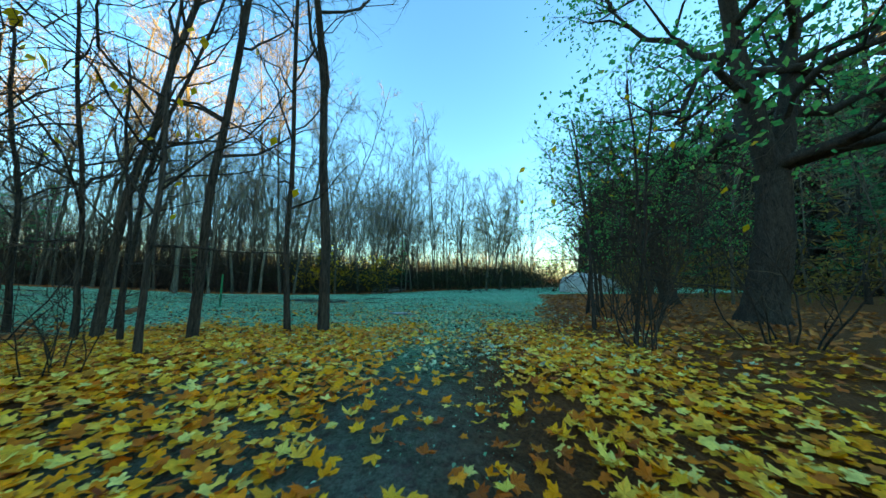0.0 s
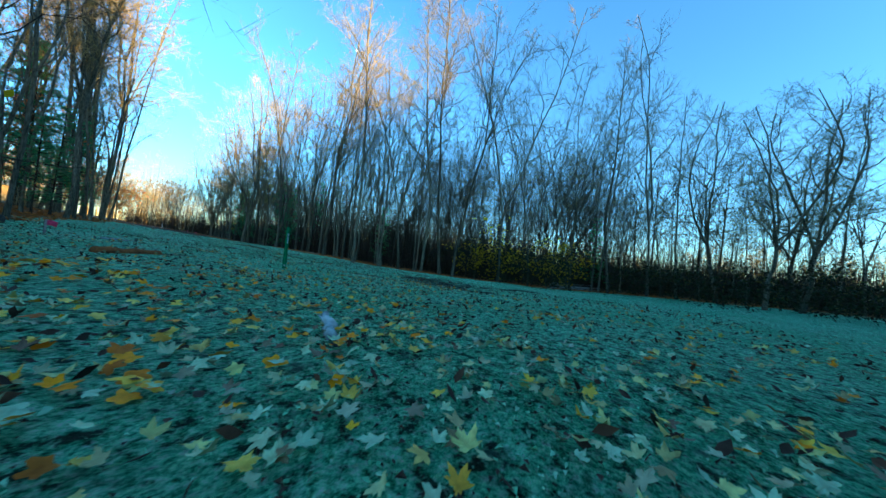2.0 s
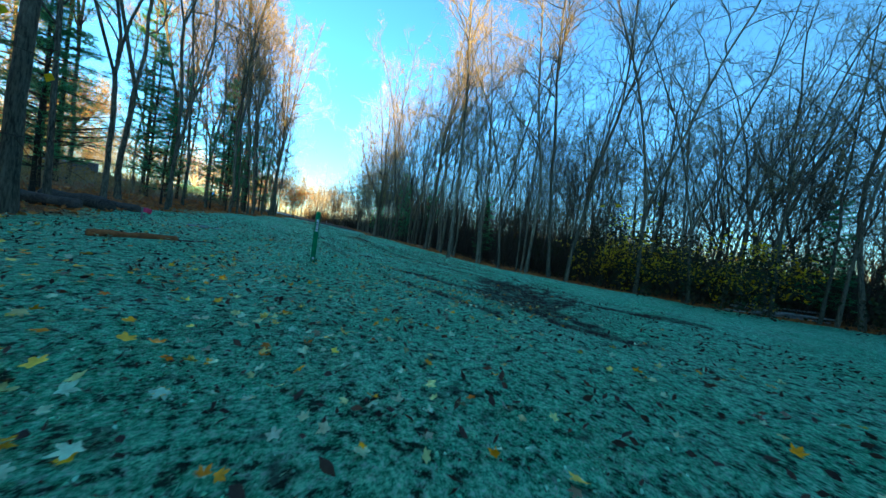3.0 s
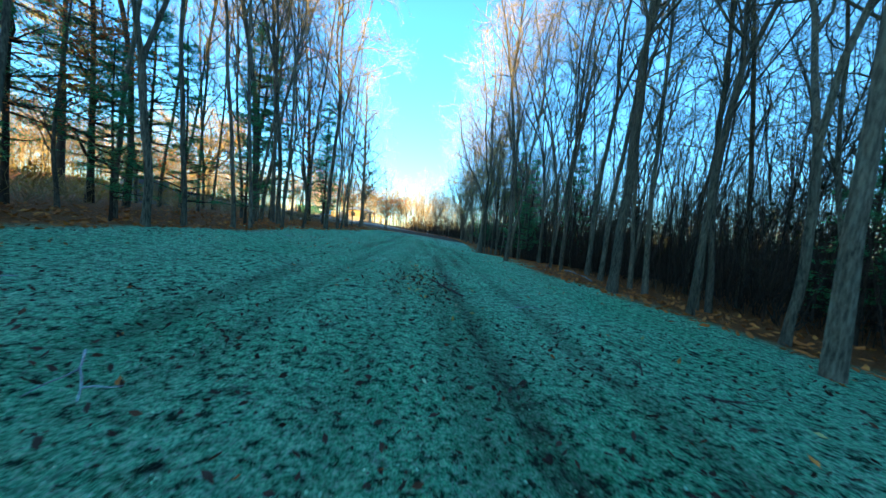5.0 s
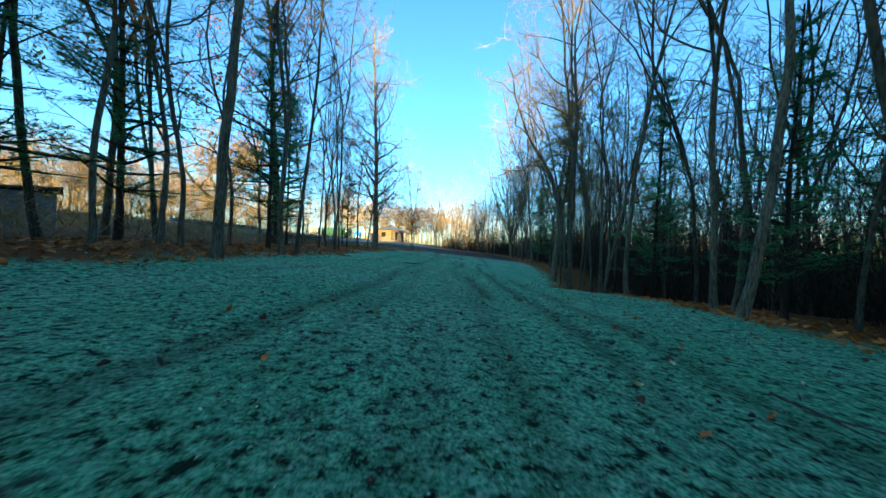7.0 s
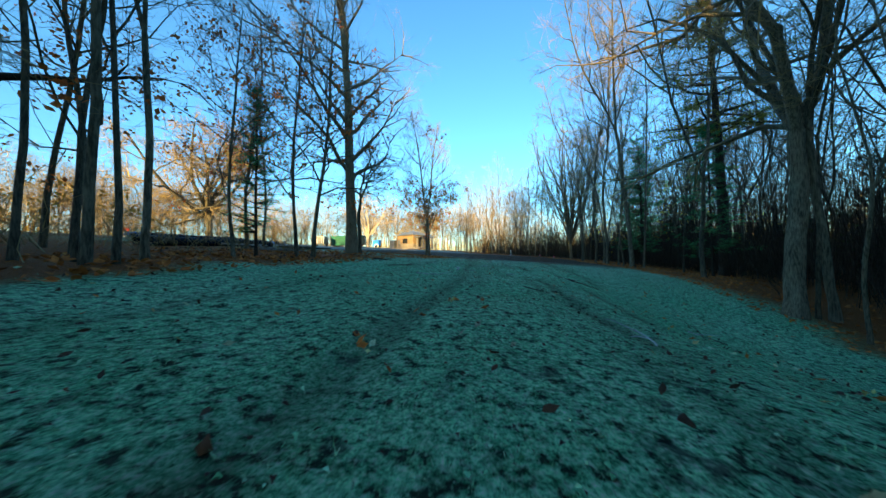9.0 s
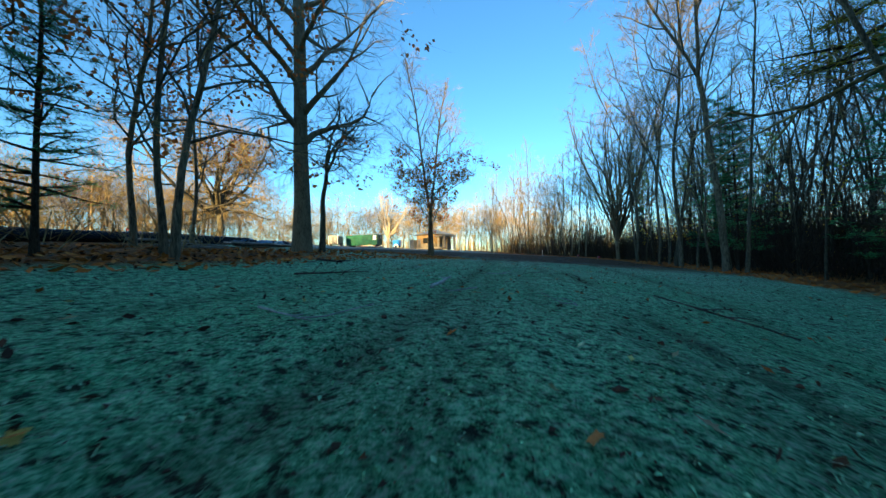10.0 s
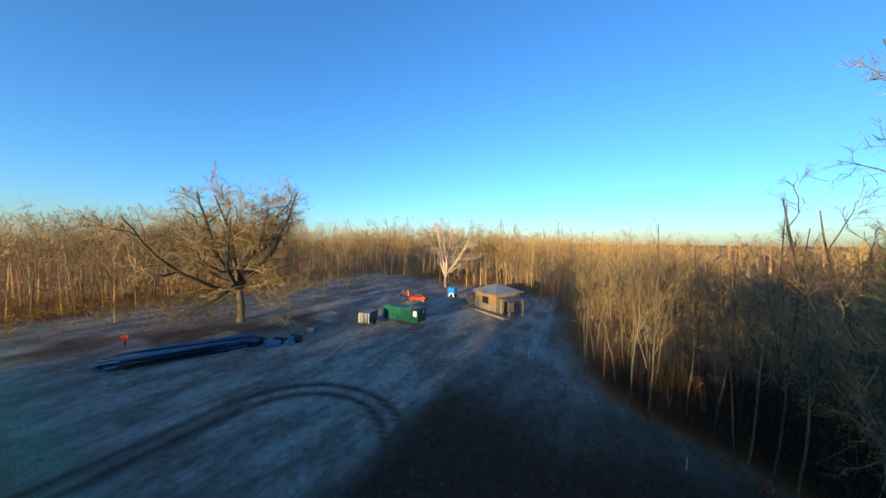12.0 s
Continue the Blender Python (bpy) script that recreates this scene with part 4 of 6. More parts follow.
def far_woods(n, area, seed, h=(9, 15), label="", mat=TWIG, low=0.25, wide=1.0, parts=(8, 5, 4)):
    """Woods too far off to tell twig from twig: each tree a trunk, limbs, branches and tapering shoots."""
    r = np.random.default_rng(seed)
    x0, y0, x1, y1 = area
    bx, by, hh = r.uniform(x0, x1, n), r.uniform(y0, y1, n), r.uniform(*h, n)
    P = np.stack([bx, by, land(bx, by)], 1)
    top = P + np.stack([r.normal(0, 0.5, n), r.normal(0, 0.5, n), hh * 0.93], 1)
    rods = [(P, top, 0.0045 * hh)]
    size, A, D, base = hh, P, top - P, low
    for level, k in enumerate(parts):
        m = len(A) * k
        A2, D2, S = np.repeat(A, k, 0), np.repeat(D, k, 0), np.repeat(size, k)
        s = r.uniform(base, 0.95, m)
        A2 = A2 + D2 * s[:, None]
        out = r.normal(0, 1, (m, 3))
        out /= np.linalg.norm(out, axis=1)[:, None]
        ax = D2 / np.linalg.norm(D2, axis=1)[:, None]
        way = ax * (0.55, 0.6, 0.6)[level] + out * (0.75, 0.7, 0.7)[level] + (0, 0, 0.18)
        way /= np.linalg.norm(way, axis=1)[:, None]
        ln = S * (0.42, 0.5, 0.55)[level] * r.uniform(0.6, 1.15, m) * (1.15 - 0.55 * s)
        rods.append((A2, A2 + way * ln[:, None], (0.022, 0.018, 0.015)[level] + 0 * ln))
        A, D, size, base = A2, way * ln[:, None], ln, 0.2
    Vv = []
    for A, T, wd in rods:
        w = r.normal(0, 1, A.shape)
        w = np.cross(w, T - A)
        w *= (wide * wd / (np.linalg.norm(w, axis=1) + 1e-9))[:, None]
        Vv.append(np.stack([A - w, A + w, T], 1).reshape(-1, 3))
    Vv = np.concatenate(Vv)
    ob = quads_object("far_woods", Vv, np.arange(len(Vv)).reshape(-1, 3), mat, shade=False)
    return tagged(ob, label, "woods", kind="stuff")


# darker twig colour stands in for the shade of these two woods
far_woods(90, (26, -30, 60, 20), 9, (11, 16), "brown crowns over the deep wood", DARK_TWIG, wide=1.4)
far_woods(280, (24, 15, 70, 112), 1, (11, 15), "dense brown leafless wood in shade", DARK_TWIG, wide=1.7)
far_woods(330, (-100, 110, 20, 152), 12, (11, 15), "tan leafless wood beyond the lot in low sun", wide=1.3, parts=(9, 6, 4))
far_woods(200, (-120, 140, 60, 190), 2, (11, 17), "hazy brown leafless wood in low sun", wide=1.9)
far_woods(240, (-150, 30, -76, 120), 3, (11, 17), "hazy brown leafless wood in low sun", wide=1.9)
far_woods(900, (-500, 200, 500, 620), 4, (10, 16), "distant brown woodland to the skyline", wide=9, parts=(7, 5, 1))
far_woods(360, (70, -60, 260, 220), 5, (10, 15), "dense brown leafless wood in shade", wide=4, parts=(7, 5, 2))
# added brush walls behind the start that keep the low sun off the lane
far_woods(900, (-42, -95, 70, -46), 6, (15.5, 16.5), "dense brown brush added behind the opening to block sun", BRUSH, low=0.05, wide=9, parts=(12, 5, 0))
# added taller blocker, sized to shade the east wood
far_woods(420, (14, -95, 75, -50), 13, (25, 27), "tall brown brush added behind the opening to block sun", BRUSH, low=0.4, wide=14, parts=(10, 5, 0))
far_woods(560, (-42, -95, 70, -46), 8, (16, 17), "dense brown brush added behind the opening to block sun", BRUSH, low=0.5, wide=14, parts=(10, 5, 0))
far_woods(190, (-84, 10, -46, 98), 7, (8, 14), "golden sunlit trees beyond the western wood", low=0.1, wide=1.1, parts=(9, 6, 5))


def undergrowth(n, seed, place, h, mat, label):
    """Tangled brush of leaning stems along the floor of a wood."""
    r = np.random.default_rng(seed)
    xy = np.array([place(r) for _ in range(n)])
    per = 14
    m = n * per
    P = np.repeat(np.c_[xy, land(xy[:, 0], xy[:, 1])], per, 0)
    A = P + np.stack([r.normal(0, 0.35, m), r.normal(0, 0.35, m), r.uniform(0, 0.6, m) - 0.05], 1)
    T = A + np.stack([r.normal(0, 0.55, m), r.normal(0, 0.55, m), r.uniform(0.2, 1.0, m) * h * np.repeat(r.uniform(0.35, 1.35, n), per)], 1)
    M = 0.5 * (A + T) + r.normal(0, 0.12, (m, 3))
    w = r.normal(0, 1, (m, 3)) * (1, 1, 0.1)
    w *= 0.011 / np.linalg.norm(w, axis=1)[:, None]
    Vv = np.stack([A - w, A + w, M + w * 0.8, M - w * 0.8, T + w * 0.4, T - w * 0.4], 1).reshape(-1, 3)
    b = np.arange(m)[:, None] * 6
    Q = np.concatenate([b + (0, 1, 2, 3), b + (3, 2, 4, 5)])
    return tagged(quads_object("undergrowth", Vv, Q, mat, shade=False), label, "undergrowth", kind="stuff")


def east_floor(r):
    y = r.uniform(-28, 84)
    return np.interp(y, EDGE_Y, EDGE_X) + 3.4 + 18 * r.random() ** 1.15, y


def west_floor(r):
    y = r.uniform(-4, 40)
    return np.interp(y, LEFT_Y, LEFT_X) - 2.0 - 13 * r.random(), y


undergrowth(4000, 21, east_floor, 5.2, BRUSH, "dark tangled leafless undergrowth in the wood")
undergrowth(420, 22, west_floor, 1.0, TWIG, "sparse brown twigs over leaf litter")


def thicket(n, seed, place, low, high, size, mat, label, wide=0.42):
    """Leafy clumps of the lower storey, thinning upwards, with a ragged top."""
    r = np.random.default_rng(seed)
    xy = np.array([place(r) for _ in range(n // 12)])
    top = low + (high - low) * lumps(xy[:, 0], xy[:, 1], 3.5, seed) ** 1.3
    C = np.repeat(np.c_[xy, land(xy[:, 0], xy[:, 1]) + top * r.random(len(xy)) ** 0.8], 12, 0)
    Vv, Q = leaf_quads(r, C, size, size * (1.7 if wide > 0.2 else 0.9), 1, wide)
    return tagged(quads_object("thicket", Vv, Q, mat, shade=False), label, "thicket", kind="stuff")


def east_inner(r):
    y = r.uniform(-8, 84)
    return np.interp(y, EDGE_Y, EDGE_X) + 5.0 + 16 * r.random(), y


def east_far(r):
    y = r.uniform(-30, 100)
    return np.interp(y, EDGE_Y, EDGE_X) + 20 + 22 * r.random(), y


def rect(x0, y0, x1, y1):
    return lambda r: (r.uniform(x0, x1), r.uniform(y0, y1))


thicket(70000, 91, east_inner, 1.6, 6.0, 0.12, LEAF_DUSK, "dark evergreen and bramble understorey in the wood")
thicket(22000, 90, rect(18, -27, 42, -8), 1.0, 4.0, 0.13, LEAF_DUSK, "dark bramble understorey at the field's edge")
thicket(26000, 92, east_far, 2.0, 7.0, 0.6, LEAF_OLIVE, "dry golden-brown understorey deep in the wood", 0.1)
thicket(28000, 93, rect(-82, 14, -50, 96), 0.6, 4.0, 0.22, LEAF_STRAW, "golden sunlit brush beyond the western trees", 0.2)
thicket(18000, 94, rect(-90, 108, 30, 132), 1.0, 6.0, 0.17, LEAF_STRAW, "golden sunlit brush beyond the lot", 0.2)
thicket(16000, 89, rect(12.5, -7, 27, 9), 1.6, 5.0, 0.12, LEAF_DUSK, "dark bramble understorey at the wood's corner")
thicket(12000, 95, rect(28, -36, 58, 30), 1.0, 6.0, 0.3, LEAF_OLIVE, "dry brown understorey across the field", 0.2)
thicket(9000, 96, rect(-34, -4, -15, 40), 0.5, 3.4, 0.2, LEAF_STRAW, "dry brown brush between western trunks", 0.2)
thicket(7000, 97, rect(-4, -40, 34, -27), 1.0, 7.0, 0.16, LEAF_OLIVE, "olive understorey behind the opening")
thicket(5000, 99, rect(-2, -38, 34, -26), 1.0, 6.0, 0.3, LEAF_STRAW, "dry brown brush behind the opening", 0.12)
thicket(3600, 98, rect(13, 56, 26, 84), 2.0, 9.0, 0.13, LEAF_GOLD, "yellow autumn leaves high in the east wood")

# ---- things on and along the lane ----
GREEN_PAINT = speckled("green_plastic", (0.012, 0.17, 0.055), (0.022, 0.22, 0.075), 8, 0.5, 0.1, 0.002, 0.0)
WHITE_PAINT = speckled("white_label", (0.66, 0.70, 0.74), (0.78, 0.81, 0.84), 8, 0.5, 0.1, 0.002, 0.0)
PINK = speckled("pink_flagging", (0.75, 0.06, 0.16), (0.85, 0.10, 0.22), 8, 0.6, 0.1, 0.002, 0.0)
ROTTEN = speckled("rotten_orange_wood", (0.10, 0.035, 0.012), (0.40, 0.16, 0.05), 3, 0.85, 0.8, 0.02, 0.0, stretch=(0.6, 5, 5))
GREY_WOOD = speckled("weathered_grey_wood", (0.16, 0.15, 0.13), (0.38, 0.37, 0.34), 3, 0.85, 0.6, 0.015, 0.2)
FROST_WOOD = speckled("frosted_grey_branch", (0.22, 0.26, 0.25), (0.5, 0.56, 0.55), 4, 0.8, 0.5, 0.01, 0.15)
DARK_WOOD = speckled("damp_dark_branch", (0.03, 0.025, 0.02), (0.12, 0.10, 0.08), 4, 0.85, 0.5, 0.01, 0.2)
DEEP_GREEN = speckled("dark_green_steel", (0.003, 0.062, 0.038), (0.006, 0.10, 0.062), 1.2, 0.45, 0.15, 0.004, 0.0)
BLACK_PIPE = speckled("black_plastic_pipe", (0.008, 0.011, 0.016), (0.025, 0.033, 0.046), 3, 0.7, 0.1, 0.003, 0.2)
BLUE_PIPE = speckled("blue_plastic_pipe", (0.03, 0.085, 0.17), (0.055, 0.14, 0.26), 3, 0.35, 0.1, 0.003, 0.15)
STEEL_GREY = speckled("grey_sheet_metal", (0.10, 0.11, 0.125), (0.17, 0.185, 0.20), 2, 0.45, 0.1, 0.003, 0.0, metal=0.4)
TRAILER_GREY = speckled("dull_grey_panels", (0.045, 0.055, 0.07), (0.08, 0.09, 0.11), 2, 0.5, 0.1, 0.003, 0.0)
ROOF_GREY = speckled("blue_grey_shingles", (0.09, 0.12, 0.17), (0.17, 0.21, 0.27), 5, 0.8, 0.6, 0.02, 0.0)
TAN_WALL = speckled("tan_siding", (0.15, 0.10, 0.055), (0.22, 0.155, 0.085), 1.5, 0.8, 0.3, 0.01, 0.0)
STONE_BASE = speckled("grey_stone_blocks", (0.10, 0.09, 0.075), (0.19, 0.17, 0.14), 2.2, 0.9, 0.8, 0.03, 0.0)
PALE_STONE = speckled("pale_concrete", (0.12, 0.115, 0.105), (0.20, 0.19, 0.175), 1.5, 0.85, 0.3, 0.01, 0.0)
BLUE_PAINT = speckled("bright_blue_paint", (0.01, 0.11, 0.42), (0.02, 0.17, 0.55), 2, 0.45, 0.1, 0.003, 0.0)
RED_PAINT = speckled("red_car_paint", (0.20, 0.008, 0.008), (0.28, 0.012, 0.012), 2, 0.25, 0.05, 0.002, 0.0)
ORANGE_PAINT = speckled("orange_machine_paint", (0.42, 0.12, 0.015), (0.55, 0.18, 0.02), 2, 0.4, 0.1, 0.003, 0.0)
RUBBER = speckled("black_rubber", (0.012, 0.012, 0.012), (0.03, 0.03, 0.03), 6, 0.8, 0.3, 0.005, 0.0)
CREAM = speckled("cream_tarpaulin", (0.50, 0.52, 0.44), (0.62, 0.63, 0.55), 1.2, 0.6, 0.3, 0.02, 0.0)


def glass_material():
    m, N, L, B = material("dark_glass", 0.06)
    B.inputs["Base Color"].default_value = (0.012, 0.014, 0.016, 1)
    return m


GLASS = glass_material()


def at_ground(ob, x, y, turn=0.0, lift=0.0, tilt=0.0):
    ob.matrix_world = Matrix.Translation((x, y, float(land(x, y)) + lift)) @ pose(0, 0, 0, tilt, 0, turn)
    return ob


def marker_post():
    root = new("marker_post")
    bm = bmesh.new()
    box(bm, -0.045, -0.012, -0.25, 0.045, 0.012, 1.10, 0.006)
    box(bm, -0.045, -0.03, -0.25, -0.033, 0.012, 1.09)
    box(bm, 0.033, -0.03, -0.25, 0.045, 0.012, 1.09)
    part("post", bm, GREEN_PAINT, root)
    bm = box(bmesh.new(), -0.036, -0.0165, 0.66, 0.036, -0.0125, 0.93, 0.001)
    lab = part("label_plate", bm, WHITE_PAINT, root, "white printed label with dark lines")
    for k in range(4):
        part("bar", box(bmesh.new(), -0.026, -0.0195, 0.70 + 0.05 * k, 0.026 - 0.012 * (k % 2), -0.0170, 0.718 + 0.05 * k), RUBBER, lab)
    part("tag", box(bmesh.new(), -0.02, -0.018, 0.03, 0.02, -0.0125, 0.075, 0.001), WHITE_PAINT, root, "small white tag")
    return root


post = at_ground(marker_post(), -1.65, -4.0, 25)
tagged(post, "green plastic marker post with white label in frosty grass", "marker post")


def survey_stake(x, y, h=0.55, flag=None, label=""):
    root = new("survey_stake")
    part("stake", box(bmesh.new(), -0.02, -0.012, -0.15, 0.02, 0.012, h, 0.003), WHITE_PAINT if not flag else GREY_WOOD, root)
    if flag:
        bm = bmesh.new()
        P = [(0.0, 0.012, h), (0.10, 0.03, h - 0.01), (0.19, 0.0, h - 0.05), (0.0, 0.012, h - 0.13), (0.09, 0.025, h - 0.14), (0.17, 0.0, h - 0.17)]
        vs = [bm.verts.new(p) for p in P]
        for a in (0, 1):
            bm.faces.new((vs[a], vs[a + 1], vs[a + 4], vs[a + 3]))
        bmesh.ops.solidify(bm, geom=bm.faces[:], thickness=0.004)
        part("flag", bm, flag, root, "bright pink plastic flag")
    at_ground(root, x, y, 20)
    return tagged(root, label, "stake", "survey stakes")


survey_stake(-8.5, 79.6, 1.0, label="white wooden survey stake in bare soil")
survey_stake(3.4, 69.5, 0.8, label="white wooden survey stake in bare soil")
survey_stake(-5.8, -0.6, 0.35, PINK, "short stake with pink flag in litter")
survey_stake(7.4, 70.1, 0.35, PINK, "short stake with pink flag in litter")
survey_stake(7.2, 60.5, 0.35, PINK, "short stake with pink flag in litter")


def stick(name, pts, r0, r1, mat, label, category, seed=0, twigs=0, sides=7, group=""):
    """A branch or log lying on the ground along the given way."""
    r = np.random.default_rng(seed)
    P = []
    for (xa, ya), (xb, yb) in zip(pts[:-1], pts[1:]):
        for f in np.linspace(0, 1, 6)[:-1]:
            P.append((xa + f * (xb - xa), ya + f * (yb - ya)))
    P.append(pts[-1])
    P = np.array(P)
    n = len(P)
    R = np.linspace(r0, r1, n) * r.uniform(0.85, 1.12, n)
    Z3 = land(P[:, 0], P[:, 1]) + 0.55 * R + 0.012
    C = np.c_[P + r.normal(0, 0.25 * r0 + 0.004, (n, 2)), Z3]
    ends = [(np.vstack([C[:1], C, C[-1:]]), np.r_[0.002, R, 0.002], sides)]
    for k in range(twigs):
        i = int(r.integers(1, n - 1))
        d = C[min(i + 1, n - 1)] - C[i - 1]
        ends.append((shoot(r, C[i], unit(unit(d) + r.choice((-1, 1)) * r.uniform(0.4, 1.2) * np.array((-unit(d)[1], unit(d)[0], 0.0)) + (0, 0, 0.06)), r.uniform(0.15, 0.5), 3, 0.15, 0.0), np.linspace(r1 * 0.6 + 0.004, 0.003, 4), 4))
    root = quads_object(name, *tubes(ends), mat)
    return tagged(root, label, category, group)


stick("fallen_log", [(-5.0, -4.45), (-4.1, -3.75)], 0.085, 0.07, ROTTEN, "short rotten orange-brown log on frosty grass", "log", 1, 0, 9)
stick("fallen_branch", [(-4.3, -3.9), (-3.6, -3.3)], 0.03, 0.01, DARK_WOOD, "dark twiggy branch beside a rotten log", "branch", 2, 5)
stick("fallen_branch", [(-4.1, -10.95), (-3.85, -10.35)], 0.04, 0.03, FROST_WOOD, "pale frosted branch among yellow leaves", "branch", 3, 1)
stick("fallen_branch", [(-4.9, -0.4), (-4.1, -0.1)], 0.035, 0.02, FROST_WOOD, "pale frosted branch beside leaf litter", "branch", 4, 2)
stick("fallen_branch", [(1.42, 8.4), (1.95, 7.2)], 0.02, 0.014, DARK_WOOD, "long dark stick lying along a rut", "branch", 5, 2)
stick("fallen_branch", [(-0.80, 36.1), (-0.82, 36.8), (-0.87, 37.5)], 0.026, 0.019, FROST_WOOD, "long pale frosted pole lying in grass", "branch", 6, 1)
stick("fallen_branch", [(-3.0, 36.3), (-2.4, 37.5)], 0.016, 0.008, DARK_WOOD, "dark fallen branch on frosty grass", "branch", 7, 4)
stick("fallen_branch", [(-1.2, 27.4), (-0.65, 27.35)], 0.022, 0.012, DARK_WOOD, "dark fallen branch on frosty grass", "branch", 8, 3)
stick("fallen_branch", [(-4.4, 27.7), (-3.8, 27.8)], 0.03, 0.02, ROTTEN, "broken brown branch on frosty grass", "branch", 9, 1)
stick("fallen_branch", [(-2.6, 8.8), (-1.8, 9.1)], 0.025, 0.012, DARK_WOOD, "dark fallen branch on frosty grass", "branch", 10, 4)
stick("fallen_branch", [(0.2, 12.75), (0.55, 12.7)], 0.018, 0.01, DARK_WOOD, "dark fallen branch on frosty grass", "branch", 12, 3)
stick("fallen_branch", [(2.4, 38.1), (3.4, 36.9)], 0.02, 0.01, DARK_WOOD, "dark fallen branch on frosty grass", "branch", 13, 3)
stick("fallen_branch", [(-4.6, 38.9), (-4.0, 39.1)], 0.03, 0.02, DARK_WOOD, "dark fallen branch on frosty grass", "branch", 14, 4)
r = np.random.default_rng(77)
for k in range(46):
    y = r.uniform(-2, 46)
    x, a, ln = r.uniform(-4.6, 5.2), r.uniform(0, 6.28), r.uniform(0.2, 0.7)
    stick("twig", [(x, y), (x + ln * math.cos(a), y + ln * math.sin(a))], 0.010, 0.004, DARK_WOOD if k % 3 else FROST_WOOD, "small fallen twig on frosted grass", "twig", 100 + k, 2, 5, "twigs on the lane")
for k, (xa, ya, xb, yb, rr) in enumerate(((18.0, -4.2, 23.5, -6.5, 0.09), (18.6, -5.0, 24.0, -6.2, 0.07), (19.2, -4.0, 22.5, -7.0, 0.06), (20.0, -3.9, 25.0, -5.9, 0.07))):
    lg = stick("fallen_log", [(xa, ya), (xb, yb)], rr, rr * 0.6, GREY_WOOD, "pale barkless fallen trunk at the wood's edge", "log", 20 + k, 1, 8, "fallen trunks")
    lg.location.z += 0.12 * k
for k in range(14):
    a, x, y = r.normal(1.0, 0.5), r.uniform(-12.2, -9.4), r.uniform(38, 43)
    ln = r.uniform(0.8, 2.0)
    lg = stick("cut_log", [(x, y), (x + ln * math.cos(a), y + ln * math.sin(a))], r.uniform(0.035, 0.07), 0.03, GREY_WOOD if k % 2 else DARK_WOOD, "weathered cut log in a brush pile", "log", 40 + k, 1, 8, "brush pile logs")
    lg.location.z += 0.05 * (k % 4)
for k, (xa, ya, xb, yb, rr) in enumerate(((-8.6, 1.2, -6.9, 0.5, 0.22), (-9.4, 0.2, -7.2, -0.4, 0.17), (-8.2, 2.0, -6.6, 1.3, 0.15))):
    stick("cut_log", [(xa, ya), (xb, yb)], rr, rr * 0.9, DARK_WOOD, "thick dark cut log by the trees", "log", 60 + k, 0, 10, "cut logs")
for k, (x, y, t) in enumerate(((7.6, 12.3, 70), (7.9, 16.8, 60), (8.1, 14.2, 80), (7.7, 26.3, 75), (8.2, 30.5, 85))):
    a = math.radians(t)
    stick("fallen_branch", [(x, y), (x + 1.6 * math.cos(a), y + 1.6 * math.sin(a))], 0.035, 0.02, GREY_WOOD, "grey fallen branch on brown leaf litter", "branch", 80 + k, 3)

# ---- the gravel lot ----
def container():
    """A long green site container: ribbed walls, framed ends, doors, a hatch on top."""
    root = new("storage_container")
    L, W, H = 7.9, 2.45, 2.5
    bm = box(bmesh.new(), 0, 0, 0.28, L, W, H)
    part("body", bm, DEEP_GREEN, root)
    for k in range(26):
        x = 0.2 + k * (L - 0.4) / 25
        part("rib", box(bmesh.new(), x, -0.035, 0.4, x + 0.13, 0.002, H - 0.12, 0.01), DEEP_GREEN, root)
    for nm, b in (("bottom_rail", (0, -0.05, 0.2, L, 0.0, 0.36)), ("top_rail", (0, -0.05, H - 0.1, L, 0.02, H + 0.02)), ("corner_post", (L - 0.12, -0.05, 0.2, L + 0.03, 0.08, H + 0.02)),
                  ("corner_post", (-0.03, -0.05, 0.2, 0.1, 0.08, H + 0.02)), ("corner_post", (L - 0.12, W - 0.08, 0.2, L + 0.03, W + 0.04, H + 0.02))):
        part(nm, box(bmesh.new(), *b, 0.012), DEEP_GREEN, root)
    for y in (0.1, W / 2 + 0.02):
        d = part("door", box(bmesh.new(), L + 0.002, y, 0.4, L + 0.05, y + W / 2 - 0.12, H - 0.12, 0.015), DEEP_GREEN, root)
        part("lock_rod", rod(bmesh.new(), (L + 0.08, y + 0.35, 0.45), (L + 0.08, y + 0.35, H - 0.2), 0.02), STEEL_GREY, d)
    part("sign", box(bmesh.new(), L - 1.0, -0.06, 1.3, L - 0.25, -0.038, 2.3, 0.003), WHITE_PAINT, root, "plain white sign board")
    part("sign", box(bmesh.new(), L + 0.052, 1.5, 1.75, L + 0.062, 1.8, 2.2, 0.003), WHITE_PAINT, root, "plain white sign board")
    part("hatch", box(bmesh.new(), L - 2.6, 0.15, H + 0.004, L - 0.3, W - 0.15, H + 0.12, 0.02), STEEL_GREY, root, "pale steel roof hatch")
    part("lamp", rod(bmesh.new(), (0.9, 0.4, H), (0.9, 0.4, H + 0.22), 0.12, 0.08), ORANGE_PAINT, root, "orange warning lamp")
    for x in (0.5, L - 1.2):
        part("skid", box(bmesh.new(), x, 0.1, 0.0, x + 0.5, W - 0.1, 0.28, 0.01), RUBBER, root)
    return root


_box = at_ground(container(), -30.0, 80.2, -2)
_box.scale = (0.80,) * 3
tagged(_box, "long dark green steel storage container on gravel", "container")


